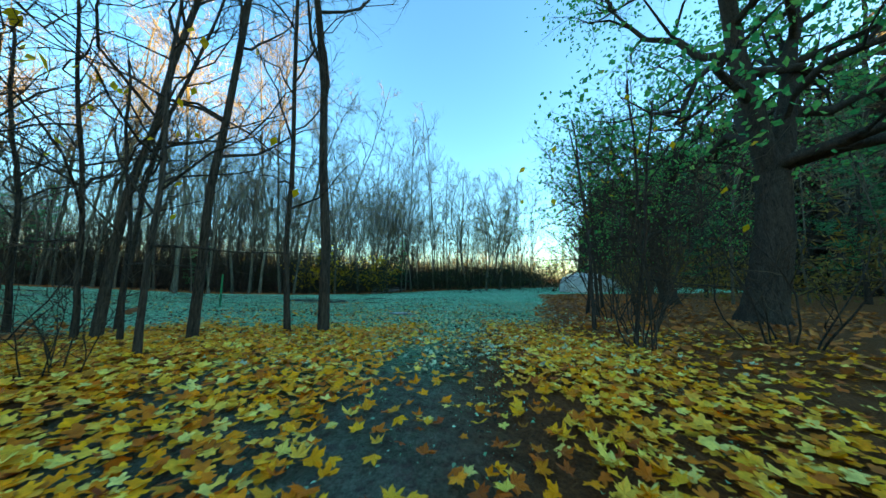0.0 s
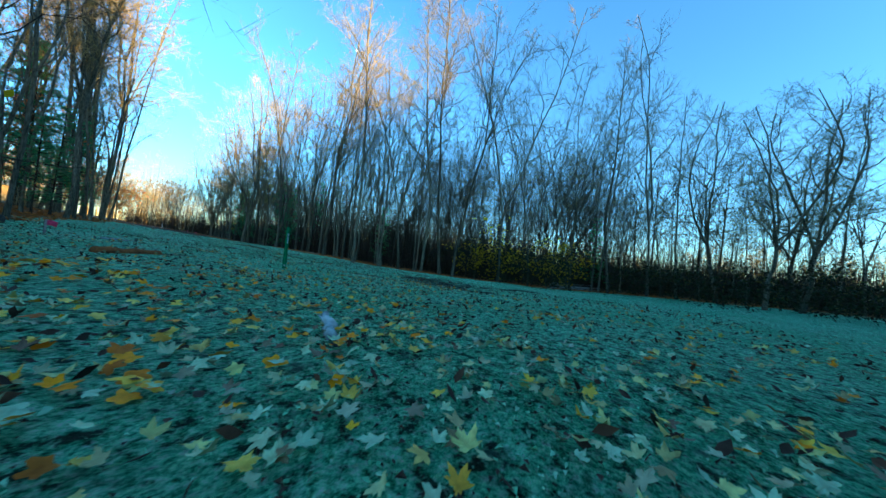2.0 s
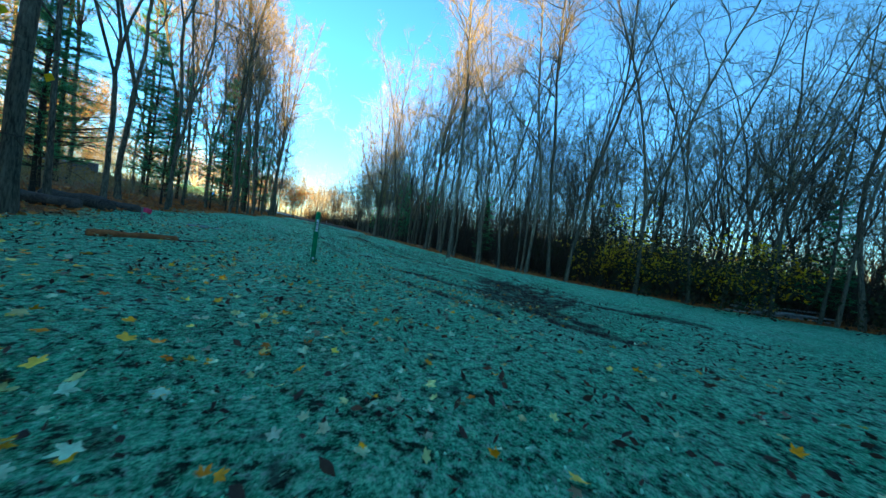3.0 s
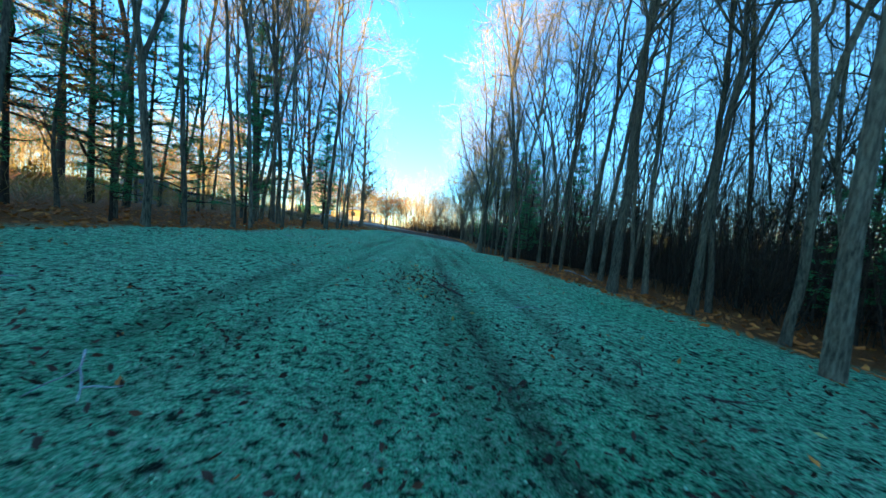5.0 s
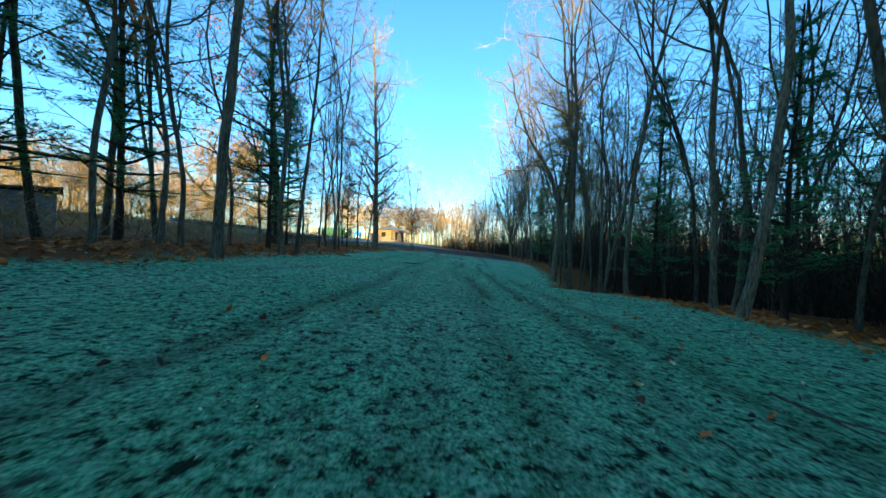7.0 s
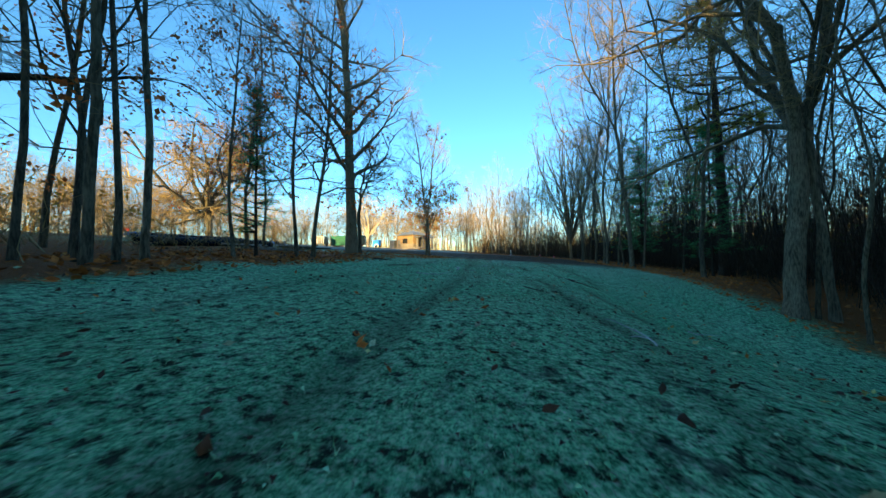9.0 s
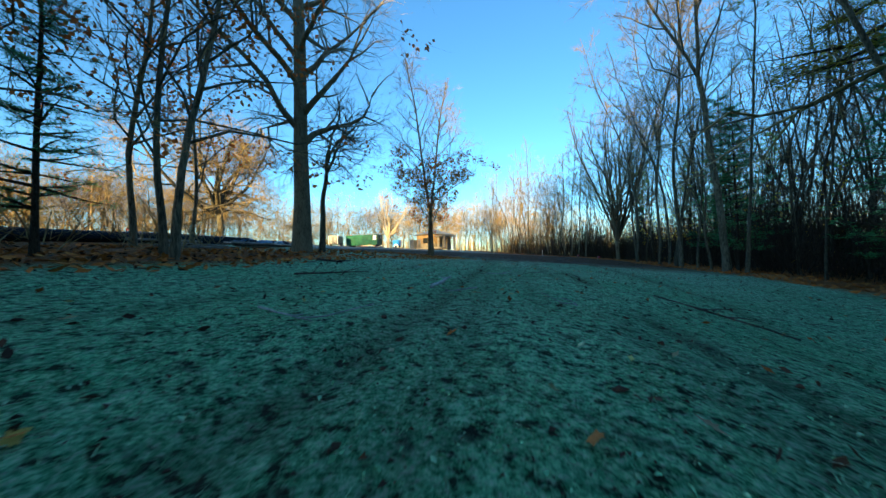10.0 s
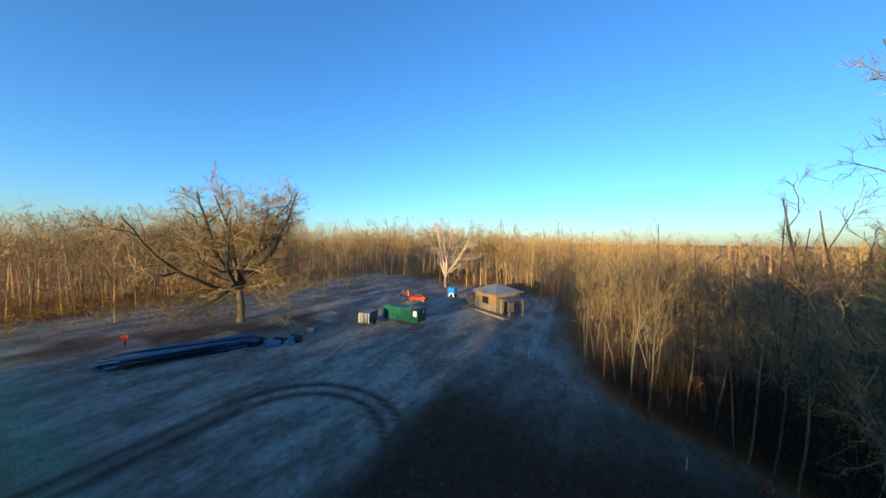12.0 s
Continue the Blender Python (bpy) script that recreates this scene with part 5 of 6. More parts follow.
def wheel(root, x, y, z, r=0.3, w=0.2, name="wheel"):
    t = part(name, rod(bmesh.new(), (x, y - w / 2, z), (x, y + w / 2, z), r, sides=20), RUBBER, root)
    part("rim", rod(bmesh.new(), (x, y - w / 2 - 0.01, z), (x, y + w / 2 + 0.01, z), r * 0.55, sides=16), STEEL_GREY, t)


def trailer():
    root = new("cargo_trailer")
    part("body", box(bmesh.new(), 0, 0, 0.42, 1.9, 3.0, 2.1, 0.05), TRAILER_GREY, root)
    part("roof", box(bmesh.new(), -0.02, -0.02, 2.104, 1.92, 3.02, 2.17, 0.02), STEEL_GREY, root)
    for x in (0.1, 0.97):
        d = part("door", box(bmesh.new(), x, -0.04, 0.5, x + 0.83, -0.003, 2.0, 0.01), TRAILER_GREY, root)
        part("latch", box(bmesh.new(), x + 0.38, -0.07, 0.6, x + 0.42, -0.042, 2.0), WHITE_PAINT, d)
    for x in (-0.03, 1.87):
        part("corner_trim", box(bmesh.new(), x, -0.05, 0.42, x + 0.06, 0.03, 2.2), WHITE_PAINT, root)
    for x in (-0.12, 2.02):
        t = part("wheel", rod(bmesh.new(), (x - 0.1, 1.6, 0.3), (x + 0.1, 1.6, 0.3), 0.32, sides=20), RUBBER, root)
        part("rim", rod(bmesh.new(), (x - 0.11, 1.6, 0.3), (x + 0.11, 1.6, 0.3), 0.18, sides=14), STEEL_GREY, t)
    part("drawbar", rod(bmesh.new(), (0.95, 3.0, 0.45), (0.95, 4.1, 0.42), 0.05), RUBBER, root)
    part("jack", rod(bmesh.new(), (0.95, 4.0, 0.0), (0.95, 4.0, 0.7), 0.04), STEEL_GREY, root)
    return root


_trailer = at_ground(trailer(), -30.6, 75.8, 12)
_trailer.scale = (0.82,) * 3
tagged(_trailer, "grey enclosed cargo trailer parked on gravel", "trailer")
for k in range(5):
    a = 0.3 * k - 0.4
    bm = rod(bmesh.new(), (0, 0, 0.09 + 0.06 * (k // 3)), (1.7 * math.cos(a), 1.7 * math.sin(a), 0.1 + 0.06 * (k // 3)), 0.085, sides=10)
    ob = part("concrete_post", bm, PALE_STONE)
    at_ground(ob, -25.6 + 0.5 * k, 77.6 + 0.12 * k, -20)
    tagged(ob, "pale grey post lying on the gravel", "post", "posts by the container")

pr = np.random.default_rng(8)
for k in range(30):
    f = pr.uniform(0, 1)
    x0, y0 = -40.3 + 3.2 * f + pr.normal(0, 0.25), 54.2 + 0.3 * f + pr.uniform(-0.9, 1.6)
    ln, a = pr.uniform(6, 11.5), math.radians(pr.normal(64 + 9 * f, 2.6))
    lay = 0.12 + 0.2 * (k % 3)
    x1, y1 = x0 + ln * math.cos(a), y0 + ln * math.sin(a)
    z0, z1 = float(land(x0, y0)) + lay, float(land(x1, y1)) + lay
    rad = pr.choice((0.09, 0.12, 0.15))
    V2, Q2 = tubes([(np.array([(x0, y0, z0), (x0, y0, z0), ((x0 + x1) / 2, (y0 + y1) / 2, (z0 + z1) / 2), (x1, y1, z1), (x1, y1, z1)]), np.array([0.002, rad, rad, rad, 0.002]), 10)])
    ob = quads_object("plastic_pipe", V2, Q2, BLUE_PIPE if k % 2 == 0 else BLACK_PIPE)
    tagged(ob, "long blue plastic pipe in a stack" if k % 2 == 0 else "long black plastic pipe in a stack", "pipe", "stacked pipes")
for k in range(6):
    bm = bmesh.new()
    s = bmesh.ops.create_uvsphere(bm, u_segments=16, v_segments=10, radius=1.0)
    for v in bm.verts:
        n3 = noise.noise(v.co * 1.7 + Vector((k * 7, 0, 0)))
        v.co = Vector((v.co.x * 1.3, v.co.y * 0.8, max(-0.1, v.co.z * 0.45))) * (1 + 0.35 * n3)
    ob = at_ground(part("tarpaulin", bm, BLACK_PIPE if k % 2 else BLUE_PIPE), -35.0 + 0.5 * k + pr.normal(0, 0.3), 64.0 + 0.75 * k, pr.uniform(0, 180))
    tagged(ob, "crumpled dark plastic sheeting on gravel", "tarpaulin", "plastic heaps")
for k, (xa, ya, xb, yb, lift, rad) in enumerate(((-13.6, 37.5, -12.3, 42.6, 0.2, 0.2), (-14.1, 37.4, -12.9, 42.7, 0.2, 0.2), (-14.6, 37.6, -13.4, 43.0, 0.2, 0.2))):
    n = 40
    f = np.linspace(0, 1, n)
    P = np.c_[xa + f * (xb - xa), ya + f * (yb - ya), [float(land(xa + u * (xb - xa), ya + u * (yb - ya))) + lift for u in f]]
    R = rad * (1 + 0.035 * (np.arange(n) % 2))
    ob = quads_object("drainage_pipe", *tubes([(np.vstack([P[:1], P, P[-1:]]), np.r_[rad * 0.8, R, rad * 0.8], 16)]), BLACK_PIPE)
    tagged(ob, "wide black corrugated drainage pipe by the brush pile", "pipe", "drainage pipes")
bm = box(bmesh.new(), -0.6, -0.45, 0, 0.6, 0.45, 0.55, 0.04)
tagged(at_ground(part("stone_block", bm, PALE_STONE), -33.3, 70.5, 15), "pale square concrete block on gravel", "block")
bm = bmesh.new()
for z in (0, 0.35):
    box(bm, -0.05, -0.05, 0, 0.05, 0.05, 1.0, 0.01)
box(bm, -0.35, -0.03, 0.75, 0.35, 0.03, 1.05, 0.02)
tagged(at_ground(part("warning_sign", bm, RED_PAINT), -43.5, 56.6, 40), "small red warning board on a post", "sign")


def building():
    """A small square service building: stone base, tan walls, hip roof, porch on posts."""
    root = new("service_building")
    L, W, H = 5.6, 5.4, 3.0
    t = 0.22
    for nm, b in (("wall", (0, 0, 1.0, L, t, H)), ("wall", (L - t, t, 1.0, L, W, H)), ("wall", (0, t, 1.0, t, W, H)), ("wall", (t, W - t, 1.0, L - t, W, H))):
        part(nm, box(bmesh.new(), *b), TAN_WALL, root)
    for b in ((-0.05, -0.05, -0.3, L + 0.05, t, 0.996), (L - t, t + 0.002, -0.3, L + 0.05, W + 0.05, 0.996), (-0.05, t + 0.002, -0.3, t, W + 0.05, 0.996)):
        part("stone_base", box(bmesh.new(), *b, 0.015), STONE_BASE, root, "grey stone base course")
    for k in range(9):
        z = 1.1 + 0.21 * k
        part("siding_board", box(bmesh.new(), -0.012, -0.018, z, L + 0.012, -0.002, z + 0.195, 0.004), TAN_WALL, root)
        part("siding_board", box(bmesh.new(), L + 0.002, -0.018, z, L + 0.018, W, z + 0.195, 0.004), TAN_WALL, root)
    w = part("window", box(bmesh.new(), 2.2, -0.05, 1.15, 3.7, -0.02, 2.25), GLASS, root, "dark glass window")
    for b in ((2.1, -0.075, 1.07, 3.8, -0.052, 1.15), (2.1, -0.075, 2.25, 3.8, -0.052, 2.33), (2.1, -0.075, 1.15, 2.2, -0.052, 2.25), (3.7, -0.075, 1.15, 3.8, -0.052, 2.25)):
        part("frame", box(bmesh.new(), *b), DARK_WOOD, w)
    d = part("door", box(bmesh.new(), 0.35, -0.05, 0.0, 1.3, -0.02, 2.1, 0.01), STEEL_GREY, root, "grey steel door")
    part("handle", box(bmesh.new(), 1.15, -0.1, 1.0, 1.19, -0.052, 1.14), RUBBER, d)
    part("pilaster", box(bmesh.new(), L + 0.02, 2.4, 0, L + 0.1, 3.6, 2.5, 0.01), PALE_STONE, root, "pale wall panel")
    e, p = 0.55, 1.35
    bm = bmesh.new()
    c = [bm.verts.new(v) for v in ((-e, -e, H), (L + e, -e, H), (L + e, W + e, H), (-e, W + e, H))]
    c2 = [bm.verts.new(v) for v in ((-e, -e, H + 0.14), (L + e, -e, H + 0.14), (L + e, W + e, H + 0.14), (-e, W + e, H + 0.14))]
    top = [bm.verts.new((L / 2, W / 2 - 0.15, H + p)), bm.verts.new((L / 2, W / 2 + 0.15, H + p))]
    bm.faces.new(c[::-1])
    for k in range(4):
        bm.faces.new((c[k], c[(k + 1) % 4], c2[(k + 1) % 4], c2[k]))
    bm.faces.new((c2[0], c2[1], top[0]))
    bm.faces.new((c2[1], c2[2], top[1], top[0]))
    bm.faces.new((c2[2], c2[3], top[1]))
    bm.faces.new((c2[3], c2[0], top[0], top[1]))
    roof = part("roof", bm, ROOF_GREY, root, "blue-grey hip roof")
    part("vent_pipe", rod(bmesh.new(), (L / 2, W / 2, H + p - 0.1), (L / 2, W / 2, H + p + 0.3), 0.07), STEEL_GREY, roof)
    part("gutter", box(bmesh.new(), -e - 0.08, -e - 0.1, H + 0.02, L + e + 0.08, -e - 0.004, H + 0.13, 0.02), STEEL_GREY, roof)
    # porch
    for x, y in ((L + 1.2, 0.2), (L + 3.0, 0.2), (L + 3.0, 3.2), (L + 1.2, 3.2)):
        part("porch_post", box(bmesh.new(), x - 0.16, y - 0.16, -0.3, x + 0.16, y + 0.16, 2.35, 0.02), PALE_STONE, root, "square pale stone post")
    part("porch_roof", box(bmesh.new(), L + 0.6, -0.3, 2.354, L + 3.4, 3.7, 2.56, 0.03), STEEL_GREY, root, "flat grey porch roof")
    part("apron", box(bmesh.new(), -0.6, -1.3, -0.3, L + 3.6, -0.06, 0.03, 0.02), PALE_STONE, root, "pale concrete apron")
    return root


tagged(at_ground(building(), -21.7, 95.9, -30, 0.05), "small tan service building with blue-grey hip roof", "building")
bm = box(bmesh.new(), 0, 0, 0, 1.6, 1.3, 2.0, 0.1)
for z in (0.5, 1.0, 1.5):
    box(bm, -0.03, -0.03, z, 1.63, 1.33, z + 0.08, 0.02)
tagged(at_ground(part("utility_cabinet", bm, STEEL_GREY), -24.0, 97.2, -30), "grey metal utility cabinet beside a building", "cabinet")


def blue_machine():
    root = new("pump_unit")
    part("housing", box(bmesh.new(), 0, 0, 0.55, 1.7, 1.2, 1.9, 0.06), BLUE_PAINT, root)
    part("tank", rod(bmesh.new(), (0.35, -0.15, 0.5), (0.35, 1.3, 0.5), 0.3, sides=18), BLUE_PAINT, root)
    bm = bmesh.new()
    P = [(1.15 + 0.55 * math.cos(a), -0.2, 0.1 + 0.75 * math.sin(a)) for a in np.linspace(0, math.pi, 9)]
    for a, b in zip(P[:-1], P[1:]):
        rod(bm, a, b, 0.09, sides=8)
    part("hose", bm, WHITE_PAINT, root, "white arched hose")
    for x in (0.1, 1.45):
        part("leg", box(bmesh.new(), x, 0.1, 0, x + 0.15, 1.1, 0.548, 0.01), RUBBER, root)
    return root


tagged(at_ground(blue_machine(), -29.2, 99.2, -10), "bright blue pump unit with white hose", "machine")


def car():
    root = new("car")
    prof = ((-2.1, 0.35), (-2.15, 0.75), (-1.95, 0.95), (-1.35, 1.02), (-0.75, 1.48), (0.9, 1.52), (1.75, 1.12), (2.1, 0.95), (2.12, 0.4))
    bm = bmesh.new()
    a = [bm.verts.new((x, -0.85, z)) for x, z in prof]
    b = [bm.verts.new((x, 0.85, z)) for x, z in prof]
    bm.faces.new(a)
    bm.faces.new(b[::-1])
    n = len(prof)
    for k in range(n):
        bm.faces.new((a[k], b[k], b[(k + 1) % n], a[(k + 1) % n]))
    bmesh.ops.bevel(bm, geom=bm.edges[:], offset=0.06, segments=2, affect="EDGES")
    part("body", bm, RED_PAINT, root)
    for s in (-1, 1):
        bm = bmesh.new()
        v = [bm.verts.new((x, s * 0.864, z)) for x, z in ((-1.15, 1.05), (-0.68, 1.40), (0.85, 1.44), (1.5, 1.1))]
        bm.faces.new(v if s < 0 else v[::-1])
        part("side_window", bm, GLASS, root, "dark side glass")
        for x in (-1.3, 1.35):
            wheel(root, x, s * 0.78, 0.32, 0.33, 0.22)
    bm = bmesh.new()
    v = [bm.verts.new(p) for p in ((-1.38, -0.7, 1.07), (-1.38, 0.7, 1.07), (-0.84, 0.66, 1.46), (-0.84, -0.66, 1.46))]
    bm.faces.new(v)
    part("windscreen", bm, GLASS, root, "dark windscreen")
    for y in (-0.62, 0.62):
        part("headlight", box(bmesh.new(), -2.19, y - 0.15, 0.68, -2.1, y + 0.15, 0.82, 0.02), WHITE_PAINT, root)
    return root


_car = at_ground(car(), -31.6, 92.0, 12)
_car.scale = (0.85,) * 3
tagged(_car, "small red parked car on pale gravel", "car")


def digger():
    root = new("mini_excavator")
    for y in (-0.6, 0.6):
        part("track", box(bmesh.new(), -0.8, y - 0.16, 0, 0.8, y + 0.16, 0.4, 0.12), RUBBER, root)
    part("chassis", box(bmesh.new(), -0.6, -0.55, 0.42, 0.7, 0.55, 0.95, 0.08), ORANGE_PAINT, root)
    part("cab", box(bmesh.new(), -0.1, -0.5, 0.954, 0.65, 0.3, 1.9, 0.06), ORANGE_PAINT, root)
    bm = rod(bmesh.new(), (-0.5, 0, 0.8), (-1.5, 0, 1.8), 0.11, sides=6)
    part("boom", bm, ORANGE_PAINT, root)
    part("dipper", rod(bmesh.new(), (-1.5, 0, 1.8), (-2.3, 0, 0.6), 0.09, sides=6), ORANGE_PAINT, root)
    part("bucket", box(bmesh.new(), -2.6, -0.3, 0.15, -2.1, 0.3, 0.6, 0.08), RUBBER, root)
    return root


_dig = at_ground(digger(), -35.0, 93.4, 20)
_dig.scale = (0.65,) * 3
tagged(_dig, "small orange excavator parked by trees", "excavator")


def shed():
    root = new("tool_shed")
    part("wall", box(bmesh.new(), 0, 0, -0.1, 3.2, 2.2, 2.0, 0.02), STEEL_GREY, root)
    bm = bmesh.new()
    v = [bm.verts.new(p) for p in ((-0.15, -0.2, 2.004), (3.35, -0.2, 2.004), (3.35, 2.4, 2.3), (-0.15, 2.4, 2.3), (-0.15, -0.2, 2.1), (3.35, -0.2, 2.1), (3.35, 2.4, 2.4), (-0.15, 2.4, 2.4))]
    for f in ((0, 3, 2, 1), (4, 5, 6, 7), (0, 1, 5, 4), (1, 2, 6, 5), (2, 3, 7, 6), (3, 0, 4, 7)):
        bm.faces.new([v[i] for i in f])
    part("roof", bm, DARK_WOOD, root)
    part("door", box(bmesh.new(), 1.2, -0.04, 0.0, 2.1, -0.003, 1.85, 0.01), DARK_WOOD, root)
    return root


tagged(at_ground(shed(), -24, 29, -35), "grey shed half hidden behind trunks", "shed")


def hoop_tent(L, R, label):
    root = new("hoop_shelter")
    n, m = 12, 14
    rr = np.random.default_rng(int(L * 10))
    Vv, F = [], []
    for i in range(n + 1):
        for j in range(m + 1):
            a = math.pi * j / m
            end = 1 - 0.22 * (abs(2 * i / n - 1)) ** 6
            Vv.append((L * (i / n - 0.5), R * end * math.cos(a) * 0.95, R * end * math.sin(a) ** 0.6 + rr.normal(0, 0.015)))
    for i in range(n):
        for j in range(m):
            k = i * (m + 1) + j
            F.append((k, k + 1, k + m + 2, k + m + 1))
    for i in (0, n):
        F.append([i * (m + 1) + j for j in range(m + 1)][:: 1 if i else -1])
    mesh_object("cover", Vv, F, CREAM, root)
    for x in (-L / 2 - 0.02, L / 2 + 0.02):
        bm = bmesh.new()
        P = [(x, 0.79 * R * 0.95 * math.cos(a), 0.79 * R * math.sin(a) ** 0.6) for a in np.linspace(0.02, math.pi - 0.02, 12)]
        for a, b in zip(P[:-1], P[1:]):
            rod(bm, a, b, 0.03, sides=6)
        part("hoop", bm, STEEL_GREY, root)
    return tagged(root, label, "shelter")


at_ground(hoop_tent(6.5, 2.0, "cream tarpaulin hoop shelter beyond the trees"), 19.8, -26.8, -45)
at_ground(hoop_tent(4.0, 1.4, "smaller cream tarpaulin hoop shelter"), 24.5, -31.5, -45)

# ---- fallen leaves and frosted grass ----
MAPLE, MAPLE_FINE = [(-math.pi / 2, 0.25)], [(-math.pi / 2, 0.2)]
for a, q in ((-25, 0.68), (33, 0.94), (90, 1.05), (147, 0.94), (205, 0.68)):
    MAPLE += [(math.radians(a - 9), q * 0.95), (math.radians(a + 10), q * 0.9), (math.radians(a + 29), 0.56)]
    MAPLE_FINE += [(math.radians(a - 17), q * 0.74), (math.radians(a - 10), q * 0.76), (math.radians(a), q), (math.radians(a + 9), q * 0.77), (math.radians(a + 17), q * 0.75), (math.radians(a + 29), 0.47)]
OAK = [(math.radians(a), r) for a, r in ((-90, 1.0), (-62, 0.42), (-30, 0.5), (-10, 0.32), (20, 0.52), (50, 0.42), (90, 1.0), (130, 0.42), (160, 0.52), (190, 0.32), (210, 0.5), (242, 0.42))]


def leaf_mesh(outline, seed, curl):
    r = np.random.default_rng(seed)
    P = [(0.0, 0.0, 0.0)]
    for a, q in outline:
        q *= r.uniform(0.88, 1.1)
        x, y = q * math.cos(a), q * math.sin(a)
        P.append((x, y, curl * (abs(x) ** 1.5 * r.uniform(0.5, 1.3) + 0.5 * y * y * r.uniform(-0.3, 0.8))))
    P = np.array(P)
    n = len(outline)
    return P, np.array([(0, 1 + k, 1 + (k + 1) % n) for k in range(n)])


FORMS = [leaf_mesh(MAPLE, s, c) for s, c in ((1, 0.12), (2, 0.3), (3, 0.5), (4, -0.18))]
FINE_FORMS = [leaf_mesh(MAPLE_FINE, s, c) for s, c in ((11, 0.25), (12, 0.5), (13, 0.75), (14, -0.3))]
OAK_FORMS = [leaf_mesh(OAK, s, c) for s, c in ((5, 0.3), (6, 0.6), (7, -0.3))]

SCRAPS = [leaf_mesh([(math.radians(a), q) for a, q in ((-90, 1.1), (-20, 0.5), (40, 0.62), (95, 1.0), (150, 0.5), (215, 0.55))], s, c) for s, c in ((8, 0.5), (9, -0.4), (10, 0.8))]


def strewn(name, XY, size, mat, label, seed, forms=FORMS, tilt=0.22, lift=0.014, parent=None):
    """Leaves lying on the ground, joined into one."""
    r = np.random.default_rng(seed)
    Vs, Fs, base = [], [], 0
    Zs = land(XY[:, 0], XY[:, 1])
    for (x, y), z in zip(XY, Zs):
        P, F = forms[int(r.integers(len(forms)))]
        m = np.array(Euler((r.normal(0, tilt), r.normal(0, tilt), r.uniform(0, 6.28))).to_matrix())
        Vs.append(P @ m.T * (size * r.uniform(0.65, 1.25)) + (x, y, z + lift + r.uniform(0, 0.03)))
        Fs.append(F + base)
        base += len(P)
    ob = quads_object(name, np.concatenate(Vs), np.concatenate(Fs), mat, shade=False)
    return tagged(ob, label, "fallen leaves", kind="stuff")


def ground_at(x, y):
    """Height of the built ground sheet."""
    i, j = np.searchsorted(gx, x) - 1, np.searchsorted(gy, y) - 1
    a, b = (x - gx[i]) / (gx[i + 1] - gx[i]), (y - gy[j]) / (gy[j + 1] - gy[j])
    return (Z[j, i] * (1 - a) + Z[j, i + 1] * a) * (1 - b) + (Z[j + 1, i] * (1 - a) + Z[j + 1, i + 1] * a) * b


land = ground_at
lr = np.random.default_rng(30)
cand = np.c_[lr.uniform(-12.4, -2.5, 76000), lr.uniform(-18.0, -6.0, 76000)]
cx, cy = cand.T
way_mid = np.abs(cy + 11.9 + 0.02 * (cx + 8))
dens = np.where(cy < -12.6, smooth(-4.3, -7.2, cx), 0.06 + 0.94 * smooth(-5.4, -7.0, cx + 0.8 * (lumps(cx, cy, 0.8, 54) - 0.5))) * (0.14 + 0.86 * smooth(0.3, 0.85, way_mid + 0.5 * (lumps(cx, cy, 0.7, 50) - 0.5))) * (0.55 + 0.45 * lumps(cx, cy, 0.9, 51)) * (0.14 + 0.86 * smooth(-14.9, -13.2, cy)) * smooth(-19, -16, cy) * smooth(-5, -8, cy)
XY = cand[lr.random(len(cand)) < dens * smooth(-1, -5, cx) * 0.85]
near_first = np.argsort(np.hypot(XY[:, 0] + 10.2, XY[:, 1] + 12.0))
litter = strewn("leaf_litter", XY[near_first[280:]], 0.05, LITTER, "thick carpet of yellow fallen maple leaves", 31)
leaf_data = []
for P, F in FINE_FORMS:
    me = bpy.data.meshes.new("fallen_leaf")
    me.from_pydata([tuple(p) for p in P], [], [tuple(map(int, f)) for f in F])
    me.materials.append(LITTER)
    leaf_data.append(me)
for n, k in enumerate(near_first[:280]):
    x, y = XY[k]
    ob = new("fallen_leaf", leaf_data[n % 4])
    s = 0.054 * lr.uniform(0.65, 1.3)
    ob.matrix_world = Matrix.Translation((x, y, float(land(x, y)) + 0.02 + lr.uniform(0, 0.02))) @ Euler((lr.normal(0, 0.2), lr.normal(0, 0.2), lr.uniform(0, 6.28))).to_matrix().to_4x4() @ Matrix.Scale(s, 4)
    ob.parent = litter
cand = np.c_[lr.uniform(-8, 6, 9000), lr.uniform(-16, 4, 9000)]
dens = smooth(6, -3, cand[:, 0]) * smooth(4, -8, cand[:, 1]) * lumps(cand[:, 0], cand[:, 1], 1.4, 52)
strewn("leaf_scatter", cand[lr.random(9000) < dens * 0.36], 0.042, LITTER, "scattered yellow maple leaves on frosty grass", 32, FINE_FORMS, 0.3)
strewn("leaf_scatter", cand[lr.random(9000) < dens * 1.1], 0.044, LITTER_FROST, "frost-whitened maple leaves on grass", 33, FINE_FORMS, 0.3)
strewn("leaf_scatter", np.c_[lr.uniform(-9.2, -3.0, 1500), lr.normal(-11.9, 1.3, 1500)], 0.042, LITTER_FROST, "frost-whitened maple leaves along the path", 48, FINE_FORMS, 0.3)
cand = np.c_[lr.uniform(-7, 6, 9000), lr.uniform(-14, 6, 9000)]
strewn("leaf_scatter", cand[lr.random(9000) < 0.65], 0.03, LITTER_DARK, "small dark damp leaves in frosty grass", 39, SCRAPS, 0.6)
cand = np.c_[lr.uniform(-6, 7, 9000), lr.uniform(-2, 50, 9000)]
strewn("leaf_scatter", cand[lr.random(9000) < 0.33], 0.026, LITTER_DARK, "small dark damp leaves in frosty grass", 40, SCRAPS, 0.6)
